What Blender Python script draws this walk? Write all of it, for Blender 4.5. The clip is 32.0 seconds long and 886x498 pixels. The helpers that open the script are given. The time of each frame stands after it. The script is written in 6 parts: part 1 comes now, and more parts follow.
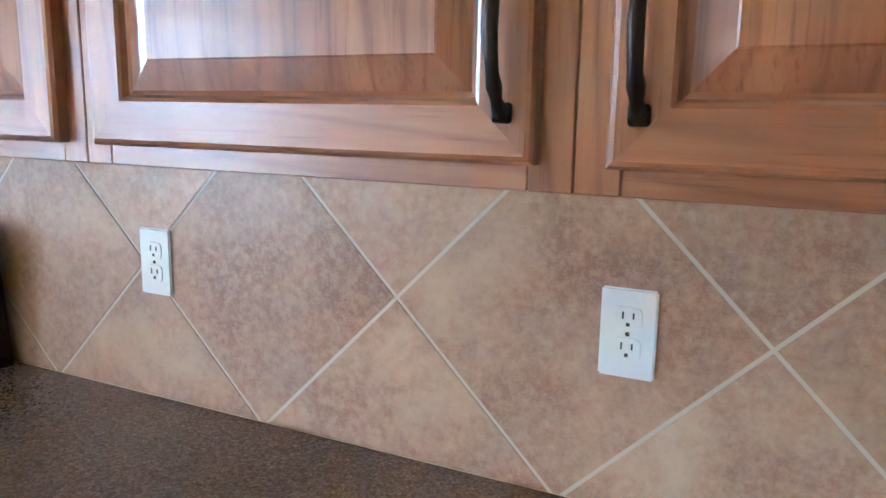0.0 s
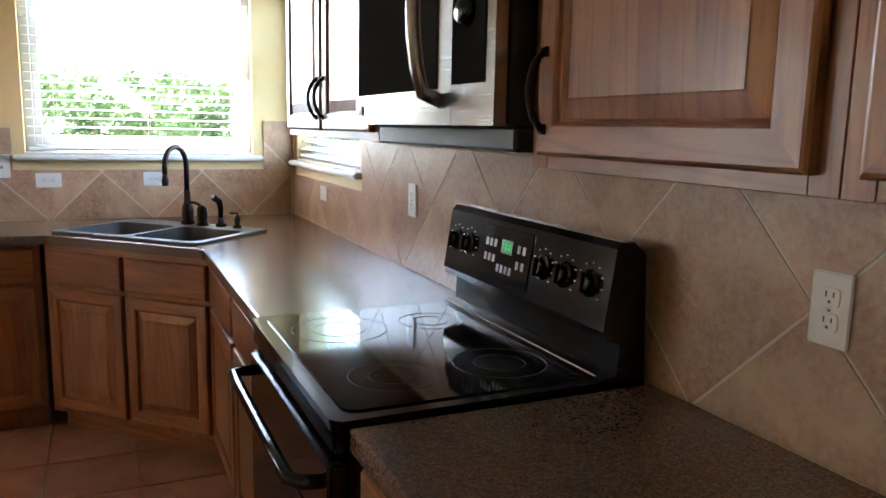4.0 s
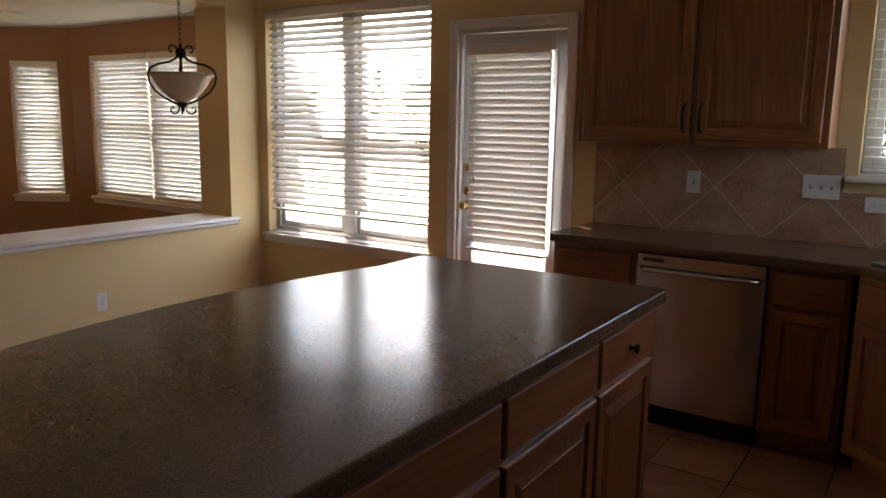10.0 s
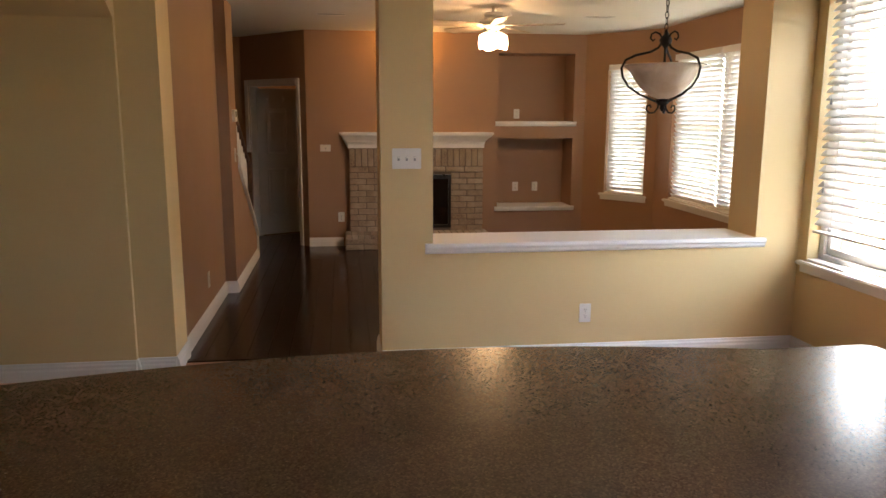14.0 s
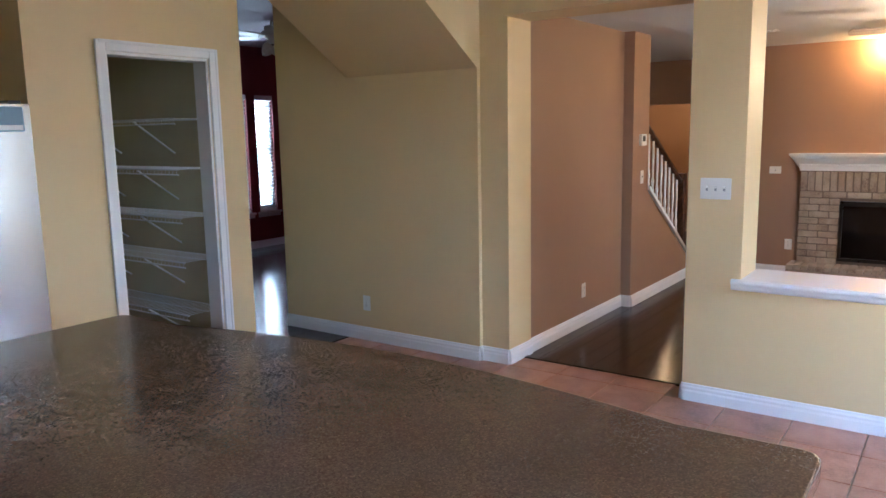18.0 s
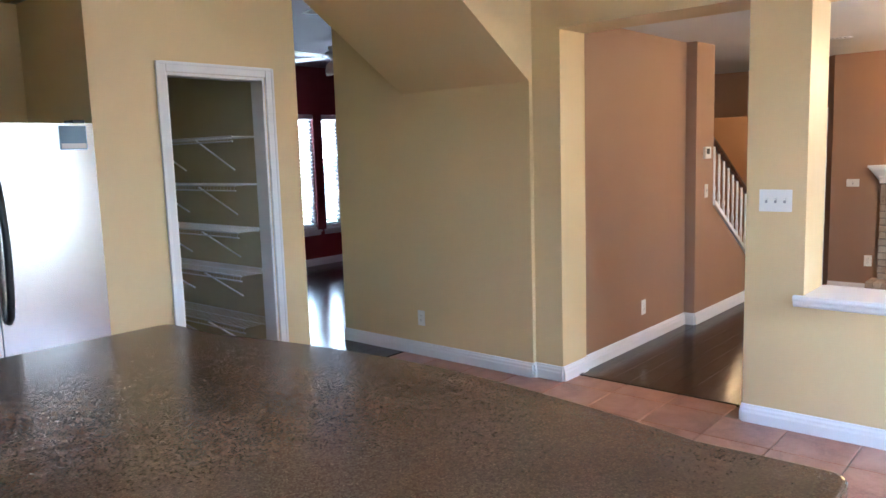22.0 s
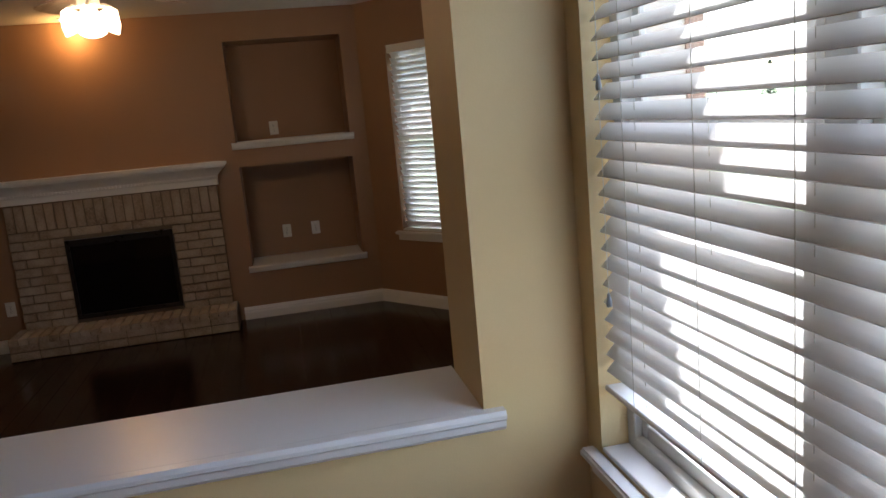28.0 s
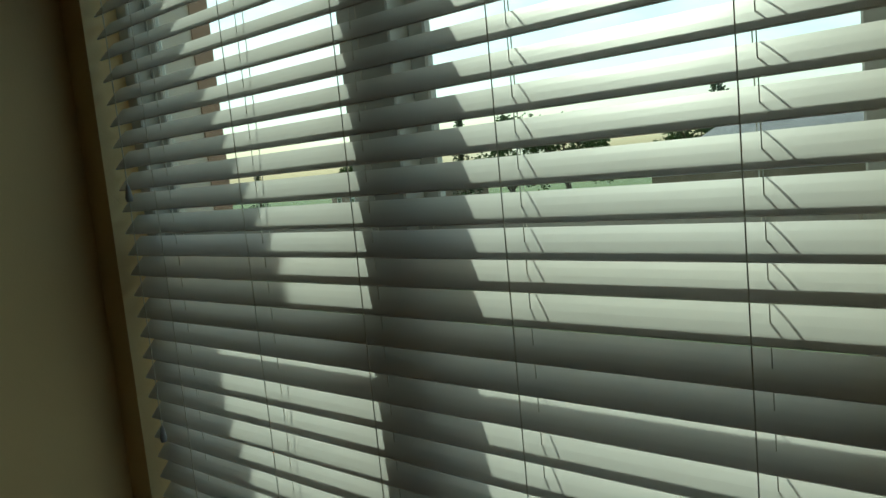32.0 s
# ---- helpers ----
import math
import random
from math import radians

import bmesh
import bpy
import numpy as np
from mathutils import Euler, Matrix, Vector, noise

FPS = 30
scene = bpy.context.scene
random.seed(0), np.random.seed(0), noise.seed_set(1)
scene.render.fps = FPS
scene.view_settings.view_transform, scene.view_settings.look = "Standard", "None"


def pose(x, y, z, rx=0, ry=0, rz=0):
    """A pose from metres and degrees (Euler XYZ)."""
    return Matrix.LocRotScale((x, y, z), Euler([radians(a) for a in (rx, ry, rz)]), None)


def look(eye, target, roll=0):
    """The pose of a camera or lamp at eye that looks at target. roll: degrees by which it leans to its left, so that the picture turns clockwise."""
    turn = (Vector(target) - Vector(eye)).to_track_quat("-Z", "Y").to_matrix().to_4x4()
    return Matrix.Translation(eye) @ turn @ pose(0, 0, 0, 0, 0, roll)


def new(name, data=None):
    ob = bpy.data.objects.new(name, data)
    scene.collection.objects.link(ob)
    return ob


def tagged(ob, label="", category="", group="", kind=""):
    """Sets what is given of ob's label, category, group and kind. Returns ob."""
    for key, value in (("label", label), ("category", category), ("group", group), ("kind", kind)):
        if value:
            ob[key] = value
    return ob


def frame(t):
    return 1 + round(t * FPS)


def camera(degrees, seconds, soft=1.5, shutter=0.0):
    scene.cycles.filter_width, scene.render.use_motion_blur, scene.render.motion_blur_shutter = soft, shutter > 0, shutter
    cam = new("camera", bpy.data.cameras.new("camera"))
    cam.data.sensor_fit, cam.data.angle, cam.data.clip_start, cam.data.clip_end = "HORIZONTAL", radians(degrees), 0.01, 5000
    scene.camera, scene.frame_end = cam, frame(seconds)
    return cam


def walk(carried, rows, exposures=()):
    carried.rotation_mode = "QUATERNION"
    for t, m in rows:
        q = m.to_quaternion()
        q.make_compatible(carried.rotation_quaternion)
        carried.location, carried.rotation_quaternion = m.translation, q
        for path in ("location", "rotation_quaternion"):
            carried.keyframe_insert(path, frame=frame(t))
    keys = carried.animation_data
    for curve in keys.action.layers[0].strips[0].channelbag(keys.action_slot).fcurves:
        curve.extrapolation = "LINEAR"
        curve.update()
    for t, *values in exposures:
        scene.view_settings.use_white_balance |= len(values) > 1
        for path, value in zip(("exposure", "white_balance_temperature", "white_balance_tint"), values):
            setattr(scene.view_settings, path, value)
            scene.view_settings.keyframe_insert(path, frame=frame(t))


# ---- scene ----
cam = camera(61.16, 32.0)
PATH = [
    (0, (4.505, -0.914, 1.417), (3.633, 0.85, 1.059), 1.0),
    (0.5, (4.495, -0.897, 1.398), (3.239, 0.629, 1.089), 0.8),
    (1, (4.371, -0.867, 1.399), (2.95, 0.502, 1.075), 1.5),
    (1.5, (4.26, -0.843, 1.411), (2.714, 0.377, 1.061), 1.4),
    (2, (4.189, -0.845, 1.41), (2.543, 0.229, 1.04), 1.3),
    (2.5, (4.187, -0.882, 1.412), (2.483, 0.105, 1.063), 0.4),
    (3, (4.252, -0.963, 1.421), (2.517, -0.036, 1.059), 0.6),
    (3.5, (4.286, -0.996, 1.419), (2.524, -0.111, 1.087), 1.0),
    (5.5, (4.18, -0.999, 1.411), (2.276, -0.488, 1.073), 1.2),
    (6, (4.162, -0.986, 1.419), (2.23, -0.582, 1.097), 1.0),
    (6.5, (4.149, -0.974, 1.43), (2.19, -0.701, 1.131), 0.6),
    (7, (4.132, -0.93, 1.44), (2.151, -0.873, 1.168), 0.2),
    (7.5, (4.117, -0.887, 1.448), (2.147, -1.086, 1.163), 0.2),
    (8, (4.097, -0.875, 1.454), (2.169, -1.316, 1.156), -0.1),
    (8.5, (4.178, -0.826, 1.499), (2.333, -1.532, 1.187), -0.5),
    (9, (4.166, -0.871, 1.492), (2.394, -1.741, 1.173), -0.8),
    (9.5, (4.106, -0.919, 1.455), (2.391, -1.898, 1.135), 0.3),
    (10, (4.024, -0.989, 1.471), (2.387, -2.087, 1.133), 1.0),
    (10.5, (3.945, -0.993, 1.473), (2.433, -2.252, 1.116), 1.0),
    (11, (3.763, -1.023, 1.466), (2.434, -2.473, 1.105), 1.5),
    (11.5, (3.578, -1.208, 1.427), (2.438, -2.809, 1.055), 1.1),
    (12, (3.46, -1.257, 1.41), (2.486, -2.963, 1.037), 0.1),
    (12.5, (3.306, -1.278, 1.427), (2.503, -3.076, 1.081), 1.0),
    (13, (3.167, -1.275, 1.436), (2.541, -3.144, 1.1), 1.2),
    (13.5, (2.98, -1.194, 1.473), (2.564, -3.121, 1.132), 1.6),
    (14, (2.804, -1.145, 1.473), (2.541, -3.096, 1.119), 0.2),
    (14.5, (2.628, -1.126, 1.471), (2.545, -3.09, 1.103), 0.4),
    (16.5, (1.771, -1.271, 1.488), (2.368, -3.144, 1.12), -1.6),
    (17, (1.644, -1.347, 1.495), (2.397, -3.167, 1.146), -1.1),
    (17.5, (1.475, -1.33, 1.54), (2.467, -3.04, 1.234), -1.2),
    (18, (1.302, -1.197, 1.562), (2.442, -2.811, 1.252), -1.1),
    (18.5, (1.293, -1.182, 1.547), (2.539, -2.718, 1.25), -1.8),
    (19, (1.345, -1.148, 1.542), (2.695, -2.598, 1.268), -1.9),
    (19.5, (1.37, -1.098, 1.515), (2.786, -2.491, 1.285), -2.4),
    (20, (1.396, -1.059, 1.511), (2.859, -2.404, 1.287), -3.0),
    (20.5, (1.414, -1.016, 1.491), (2.918, -2.315, 1.269), -3.2),
    (21, (1.388, -1.036, 1.548), (2.895, -2.331, 1.316), -2.5),
    (21.5, (1.337, -1.105, 1.52), (2.776, -2.479, 1.316), -3.5),
    (22, (1.202, -1.297, 1.532), (2.499, -2.797, 1.275), -1.8),
    (22.5, (1.254, -1.505, 1.522), (2.325, -3.169, 1.232), -3.3),
    (23, (1.241, -1.609, 1.526), (2.129, -3.37, 1.191), -5.6),
    (23.5, (1.2, -1.717, 1.517), (1.967, -3.534, 1.185), -3.6),
    (24, (1.15, -1.866, 1.509), (1.884, -3.69, 1.144), -3.0),
    (24.5, (1.155, -2.091, 1.479), (1.745, -3.96, 1.083), -3.1),
    (25, (1.155, -2.318, 1.464), (1.491, -4.242, 1.033), -2.3),
    (25.5, (1.111, -2.494, 1.442), (1.408, -4.416, 0.975), -2.7),
    (26, (0.988, -2.717, 1.462), (1.212, -4.649, 0.999), -4.2),
    (26.5, (0.914, -2.884, 1.51), (0.933, -4.822, 1.013), -3.8),
    (28.5, (0.708, -3.667, 1.532), (0.223, -5.580, 1.208), -6.30),
    (29.0, (0.701, -3.667, 1.529), (0.123, -5.559, 1.237), -6.95),
    (29.5, (0.683, -3.670, 1.537), (0.021, -5.540, 1.286), -7.31),
    (30.0, (0.666, -3.675, 1.541), (-0.062, -5.525, 1.327), -7.21),
    (30.5, (0.647, -3.676, 1.538), (-0.118, -5.512, 1.324), -7.25),
    (31.0, (0.643, -3.691, 1.526), (-0.233, -5.474, 1.292), -7.02),
    (31.5, (0.643, -3.723, 1.526), (-0.503, -5.346, 1.300), -5.76),
    (32.0, (0.762, -3.716, 1.548), (-0.740, -5.018, 1.326), -5.55),
]
walk(cam, [(t, look(eye, target, roll)) for t, eye, target, roll in PATH],
     exposures=[(0.0, 7.15, 4350, 2), (0.5, 6.6, 5000, 5), (1.0, 6.0, 5750, 8), (2.0, 5.25, 5900, 10), (3.0, 5.25, 6000, 10), (6.0, 5.0, 6000, 14), (7.0, 4.1, 6200, 17),
    (8.0, 3.2, 6500, 21), (9.0, 3.1, 6600, 19), (10.0, 3.35, 6900, 18), (11.0, 3.2, 7200, 18), (13.0, 3.65, 7000, 15), (14.0, 4.4, 6750, 15), (16.5, 4.8, 5000, 9),
    (18.0, 5.25, 4950, 11), (21.0, 5.7, 5250, 12), (23.0, 5.35, 4700, 9), (25.0, 4.4, 4600, 11), (26.5, 3.9, 5300, 14), (28.5, 2.5, 5850, 14),
    (30.0, 1.65, 5700, 2), (31.0, 1.35, 5400, -12), (32.0, 0.5, 6250, -21)])

# ---- daylight ----
SUN_AZ, SUN_EL = radians(142), radians(56.0)   # azimuth turned left from +y
world = bpy.data.worlds.new("sky")
scene.world = world
world.use_nodes = True
wn = world.node_tree.nodes
sky = wn.new("ShaderNodeTexSky")
sky.sky_type = 'NISHITA'
sky.sun_disc = False
sky.sun_elevation = SUN_EL
sky.sun_rotation = -SUN_AZ
sky.air_density, sky.dust_density = 1.0, 2.0
wn["Background"].inputs["Strength"].default_value = 0.15
wl = world.node_tree.links.new
wc, wx, wr, wm = wn.new("ShaderNodeTexCoord"), wn.new("ShaderNodeTexNoise"), wn.new("ShaderNodeValToRGB"), wn.new("ShaderNodeMix")
wp = wn.new("ShaderNodeMapping")
wp.inputs["Scale"].default_value = (1, 1, 3.2)
for key, val in (("Scale", 2.6), ("Detail", 7.0), ("Roughness", 0.58)):
    wx.inputs[key].default_value = val
wr.color_ramp.elements[0].position, wr.color_ramp.elements[1].position = 0.47, 0.66
wm.data_type = 'RGBA'
wm.inputs[7].default_value = (6.8, 6.9, 7.1, 1)
wl(wc.outputs["Generated"], wp.inputs[0])
wl(wp.outputs[0], wx.inputs["Vector"])
wl(wx.outputs["Fac"], wr.inputs[0])
wl(wr.outputs[0], wm.inputs[0])
wl(sky.outputs[0], wm.inputs[6])
wl(wm.outputs[2], wn["Background"].inputs["Color"])
sun = new("sun", bpy.data.lights.new("sun", 'SUN'))
sun.data.energy, sun.data.angle, sun.data.color = 2.5, radians(0.55), (1.0, 0.95, 0.86)
SUN_DIR = Vector((-math.sin(SUN_AZ) * math.cos(SUN_EL), math.cos(SUN_AZ) * math.cos(SUN_EL), math.sin(SUN_EL)))
sun.matrix_world = look(SUN_DIR * 30, (0, 0, 0))


def point_lamp(name, place, watts, colour, radius=0.03):
    ob = new(name, bpy.data.lights.new(name, 'POINT'))
    ob.data.energy, ob.data.color, ob.data.shadow_soft_size = watts, colour, radius
    ob.location = place
    return ob


# ---- materials ----
def shader(name, colour, rough=0.5, metal=0.0, spec=0.5):
    m = bpy.data.materials.new(name)
    m.use_nodes = True
    b = m.node_tree.nodes["Principled BSDF"]
    b.inputs["Base Color"].default_value = (*colour, 1)
    b.inputs["Roughness"].default_value = rough
    b.inputs["Metallic"].default_value = metal
    b.inputs["Specular IOR Level"].default_value = spec
    return m


def nodes_of(m):
    t = m.node_tree
    return t, t.nodes["Principled BSDF"], t.nodes.new, t.links.new


def coords(m, scale=(1, 1, 1), turn=(0, 0, 0), space="Object"):
    t, b, n, link = nodes_of(m)
    c, p = n("ShaderNodeTexCoord"), n("ShaderNodeMapping")
    p.inputs["Scale"].default_value, p.inputs["Rotation"].default_value = scale, turn
    link(c.outputs[space], p.inputs[0])
    return p.outputs[0]


def noise_tex(m, vec, scale, detail=4.0, rough=0.55, warp=0.0):
    t, b, n, link = nodes_of(m)
    x = n("ShaderNodeTexNoise")
    for k, v in (("Scale", scale), ("Detail", detail), ("Roughness", rough), ("Distortion", warp)):
        x.inputs[k].default_value = v
    link(vec, x.inputs["Vector"])
    return x.outputs["Fac"]


def ramp(m, fac, stops):
    t, b, n, link = nodes_of(m)
    r = n("ShaderNodeValToRGB")
    e = r.color_ramp.elements
    while len(e) < len(stops):
        e.new(0.5)
    for s, (pos, col) in zip(e, stops):
        s.position, s.color = pos, (*col, 1) if len(col) == 3 else col
    link(fac, r.inputs[0])
    return r.outputs[0]


def blend(m, fac, a, b2, mode='MIX'):
    t, b, n, link = nodes_of(m)
    x = n("ShaderNodeMix")
    x.data_type, x.blend_type = 'RGBA', mode
    for sock, v in ((x.inputs[0], fac), (x.inputs[6], a), (x.inputs[7], b2)):
        if isinstance(v, (int, float)):
            sock.default_value = v
        elif isinstance(v, tuple):
            sock.default_value = (*v, 1)
        else:
            link(v, sock)
    return x.outputs[2]


def bump(m, height, strength=0.2, distance=0.002):
    t, b, n, link = nodes_of(m)
    x = n("ShaderNodeBump")
    x.inputs["Strength"].default_value, x.inputs["Distance"].default_value = strength, distance
    link(height, x.inputs["Height"])
    link(x.outputs[0], b.inputs["Normal"])


def colour_in(m, out):
    m.node_tree.links.new(out, m.node_tree.nodes["Principled BSDF"].inputs["Base Color"])


def rough_in(m, fac, low, high):
    t, b, n, link = nodes_of(m)
    x = n("ShaderNodeMapRange")
    x.inputs["To Min"].default_value, x.inputs["To Max"].default_value = low, high
    link(fac, x.inputs["Value"])
    link(x.outputs[0], b.inputs["Roughness"])


def random_of(m):
    return m.node_tree.nodes.new("ShaderNodeObjectInfo").outputs["Random"]


def paint(name, colour, rough=0.55, vary=0.06, texture=0.25):
    m = shader(name, colour, rough)
    v = coords(m, space="Object")
    big, fine = noise_tex(m, v, 0.9, 3), noise_tex(m, v, 160, 3, 0.6)
    dark, light = tuple(c * (1 - vary) for c in colour), tuple(min(1, c * (1 + vary)) for c in colour)
    colour_in(m, ramp(m, big, [(0.3, dark), (0.7, light)]))
    bump(m, fine, texture, 0.0015)
    rough_in(m, noise_tex(m, v, 2.3, 3), rough - 0.06, rough + 0.08)
    return m


def timber(name, dark, mid, light, along, rough=0.35, grain=1.0, shift=True):
    """Oak with the grain along one axis: 0 x, 1 y, 2 z."""
    m = shader(name, mid, rough)
    t, b, n, link = nodes_of(m)
    s = [26.0 * grain] * 3
    s[along] = 1.3 * grain
    c = n("ShaderNodeTexCoord")
    p = n("ShaderNodeMapping")
    p.inputs["Scale"].default_value = s
    link(c.outputs["Object"], p.inputs[0])
    if shift:
        a = n("ShaderNodeVectorMath")
        a.operation = 'SCALE'
        cv = n("ShaderNodeCombineXYZ")
        for k in range(3):
            link(random_of(m), cv.inputs[k])
        link(cv.outputs[0], a.inputs[0])
        a.inputs["Scale"].default_value = 37.0
        link(a.outputs[0], p.inputs["Location"])
    v = p.outputs[0]
    pores = noise_tex(m, v, 3.2, 6, 0.68, 0.4)
    s2 = [6.0 * grain] * 3
    s2[along] = 0.55 * grain
    p2 = n("ShaderNodeMapping")
    p2.inputs["Scale"].default_value = s2
    link(c.outputs["Object"], p2.inputs[0])
    w = n("ShaderNodeTexWave")
    w.wave_type, w.bands_direction = 'BANDS', 'DIAGONAL'
    for k, val in (("Scale", 1.6), ("Distortion", 9.0), ("Detail", 3.0), ("Detail Scale", 1.2)):
        w.inputs[k].default_value = val
    link(p2.outputs[0], w.inputs["Vector"])
    figure = ramp(m, w.outputs["Fac"], [(0.1, dark), (0.45, mid), (0.95, light)])
    col = blend(m, 0.55, figure, ramp(m, pores, [(0.33, dark), (0.52, mid), (0.72, light)]))
    col = blend(m, random_of(m), col, blend(m, 0.8, col, (0.75, 0.7, 0.68), 'MULTIPLY'))
    colour_in(m, col)
    bump(m, pores, 0.12, 0.001)
    rough_in(m, pores, rough - 0.08, rough + 0.12)
    return m


YELLOW = paint("yellow_wall_paint", (0.70, 0.535, 0.275), 0.5, 0.04)
TAN = paint("tan_wall_paint", (0.338, 0.197, 0.115), 0.5, 0.05)
PALE_GREEN = paint("pale_green_wall_paint", (0.30, 0.48, 0.40), 0.6, 0.04)
RED = paint("dark_red_wall_paint", (0.175, 0.016, 0.020), 0.45, 0.08)
WHITE = paint("white_trim_paint", (0.80, 0.80, 0.80), 0.3, 0.02, 0.05)
DOOR_WHITE = paint("white_door_paint", (0.74, 0.75, 0.76), 0.4, 0.03, 0.08)
MAUVE = paint("dark_mauve_ceiling_paint", (0.20, 0.135, 0.155), 0.7, 0.05, 0.8)
CEILING = paint("ceiling_paint", (0.72, 0.70, 0.66), 0.8, 0.03, 0.8)
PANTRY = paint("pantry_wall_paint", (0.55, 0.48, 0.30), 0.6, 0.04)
OAK_D, OAK_M, OAK_L = (0.110, 0.032, 0.010), (0.300, 0.108, 0.034), (0.42, 0.175, 0.060)
def oak(name, along):
    """Varnished oak: fine open pores, soft cathedral figure, sparse dark growth lines."""
    m = shader(name, OAK_M, 0.38)
    t, b, n, link = nodes_of(m)
    c, cv, off = n("ShaderNodeTexCoord"), n("ShaderNodeCombineXYZ"), n("ShaderNodeVectorMath")
    off.operation = 'MULTIPLY_ADD'
    rnd = random_of(m)
    for k in range(3):
        link(rnd, cv.inputs[k])
    link(cv.outputs[0], off.inputs[0])
    off.inputs[1].default_value = (31.0, 17.0, 23.0)
    link(c.outputs["Object"], off.inputs[2])
    def stretched(across, lengthwise):
        p = n("ShaderNodeMapping")
        v = [across] * 3
        v[along] = lengthwise
        p.inputs["Scale"].default_value = v
        link(off.outputs[0], p.inputs[0])
        return p.outputs[0]
    pores = noise_tex(m, stretched(210, 7), 1.0, 3, 0.6)
    figure = noise_tex(m, stretched(9, 0.9), 1.0, 5, 0.6, 1.4)
    w = n("ShaderNodeTexWave")
    w.wave_type, w.bands_direction = 'BANDS', 'DIAGONAL'
    for key, val in (("Scale", 1.0), ("Distortion", 7.0), ("Detail", 3.0), ("Detail Scale", 0.8)):
        w.inputs[key].default_value = val
    link(stretched(17, 1.5), w.inputs["Vector"])
    col = ramp(m, figure, [(0.25, tuple(0.55 * a + 0.45 * q for a, q in zip(OAK_D, OAK_M))), (0.5, OAK_M), (0.75, OAK_L)])
    lines = ramp(m, w.outputs["Fac"], [(0.0, (0.34, 0.34, 0.34)), (0.10, (0.10, 0.10, 0.10)), (0.3, (0, 0, 0))])
    col = blend(m, lines, col, OAK_D)
    col = blend(m, ramp(m, pores, [(0.30, (0.42, 0.42, 0.42)), (0.44, (0, 0, 0))]), col, tuple(0.7 * a for a in OAK_D))
    col = blend(m, rnd, col, blend(m, 1.0, col, (0.84, 0.80, 0.77), 'MULTIPLY'))
    colour_in(m, col)
    bump(m, pores, 0.10, 0.0008)
    rough_in(m, figure, 0.30, 0.46)
    b.inputs["Coat Weight"].default_value = 0.35
    b.inputs["Coat Roughness"].default_value = 0.22
    return m


OAK_X, OAK_Z = oak("stained_oak_grain_across", 0), oak("stained_oak_grain_upright", 2)
FLOOR_WOOD = timber("dark_floor_wood", (0.006, 0.0022, 0.0016), (0.015, 0.0052, 0.0034), (0.028, 0.0095, 0.006), 1, 0.17, 0.7)
STAIR_WOOD = timber("stair_rail_wood", (0.03, 0.012, 0.006), (0.07, 0.028, 0.013), (0.12, 0.05, 0.022), 1, 0.3)
DECK = timber("bleached_deck_wood", (0.23, 0.135, 0.07), (0.33, 0.21, 0.115), (0.43, 0.29, 0.17), 0, 0.7, 0.5)


def laminate():
    m = shader("speckled_brown_laminate", (0.08, 0.05, 0.03), 0.2, 0, 0.5)
    t, b, n, link = nodes_of(m)
    v = coords(m)
    def cells(scale):
        x = n("ShaderNodeTexVoronoi")
        x.inputs["Scale"].default_value = scale
        link(v, x.inputs["Vector"])
        return x.outputs["Color"]
    col = ramp(m, cells(270), [(0.0, (0.068, 0.037, 0.023)), (0.35, (0.095, 0.055, 0.034)), (0.7, (0.128, 0.078, 0.048)), (0.9, (0.165, 0.103, 0.063)), (1.0, (0.215, 0.14, 0.086))])
    fine = ramp(m, cells(470), [(0.0, (0.86, 0.85, 0.84)), (0.6, (1, 1, 1)), (1.0, (1.14, 1.11, 1.08))])
    col = blend(m, 1.0, col, fine, 'MULTIPLY')
    cloud = ramp(m, noise_tex(m, v, 4, 4), [(0.3, (1.02, 0.98, 0.94)), (0.7, (1.3, 1.24, 1.18))])
    colour_in(m, blend(m, 1.0, col, cloud, 'MULTIPLY'))
    rough_in(m, noise_tex(m, v, 7, 5, 0.6), 0.12, 0.27)
    return m


LAMINATE = laminate()


def stone_tile(name, a, b2, c, rough):
    m = shader(name, b2, rough)
    v = coords(m, space="Object")
    t, bs, n, link = nodes_of(m)
    sh = n("ShaderNodeVectorMath")
    sh.operation = 'ADD'
    cv = n("ShaderNodeCombineXYZ")
    ml = n("ShaderNodeMath")
    ml.operation = 'MULTIPLY'
    ml.inputs[1].default_value = 23.0
    link(random_of(m), ml.inputs[0])
    for k in range(3):
        link(ml.outputs[0], cv.inputs[k])
    link(v, sh.inputs[0])
    link(cv.outputs[0], sh.inputs[1])
    v = sh.outputs[0]
    cloud, mottle, grain = noise_tex(m, v, 5, 4, 0.6, 0.5), noise_tex(m, v, 70, 6, 0.78), noise_tex(m, v, 300, 2)
    col = ramp(m, cloud, [(0.28, a), (0.5, b2), (0.74, c)])
    col = blend(m, ramp(m, mottle, [(0.42, (0, 0, 0)), (0.64, (0.68, 0.68, 0.68))]), col, c)
    col = blend(m, ramp(m, mottle, [(0.25, (0.55, 0.55, 0.55)), (0.42, (0, 0, 0))]), col, a)
    col = blend(m, random_of(m), col, blend(m, 1.0, col, (0.86, 0.84, 0.82), 'MULTIPLY'))
    colour_in(m, col)
    rough_in(m, mottle, rough - 0.1, rough + 0.15)
    bump(m, blend(m, 0.4, mottle, grain), 0.25, 0.0015)
    return m


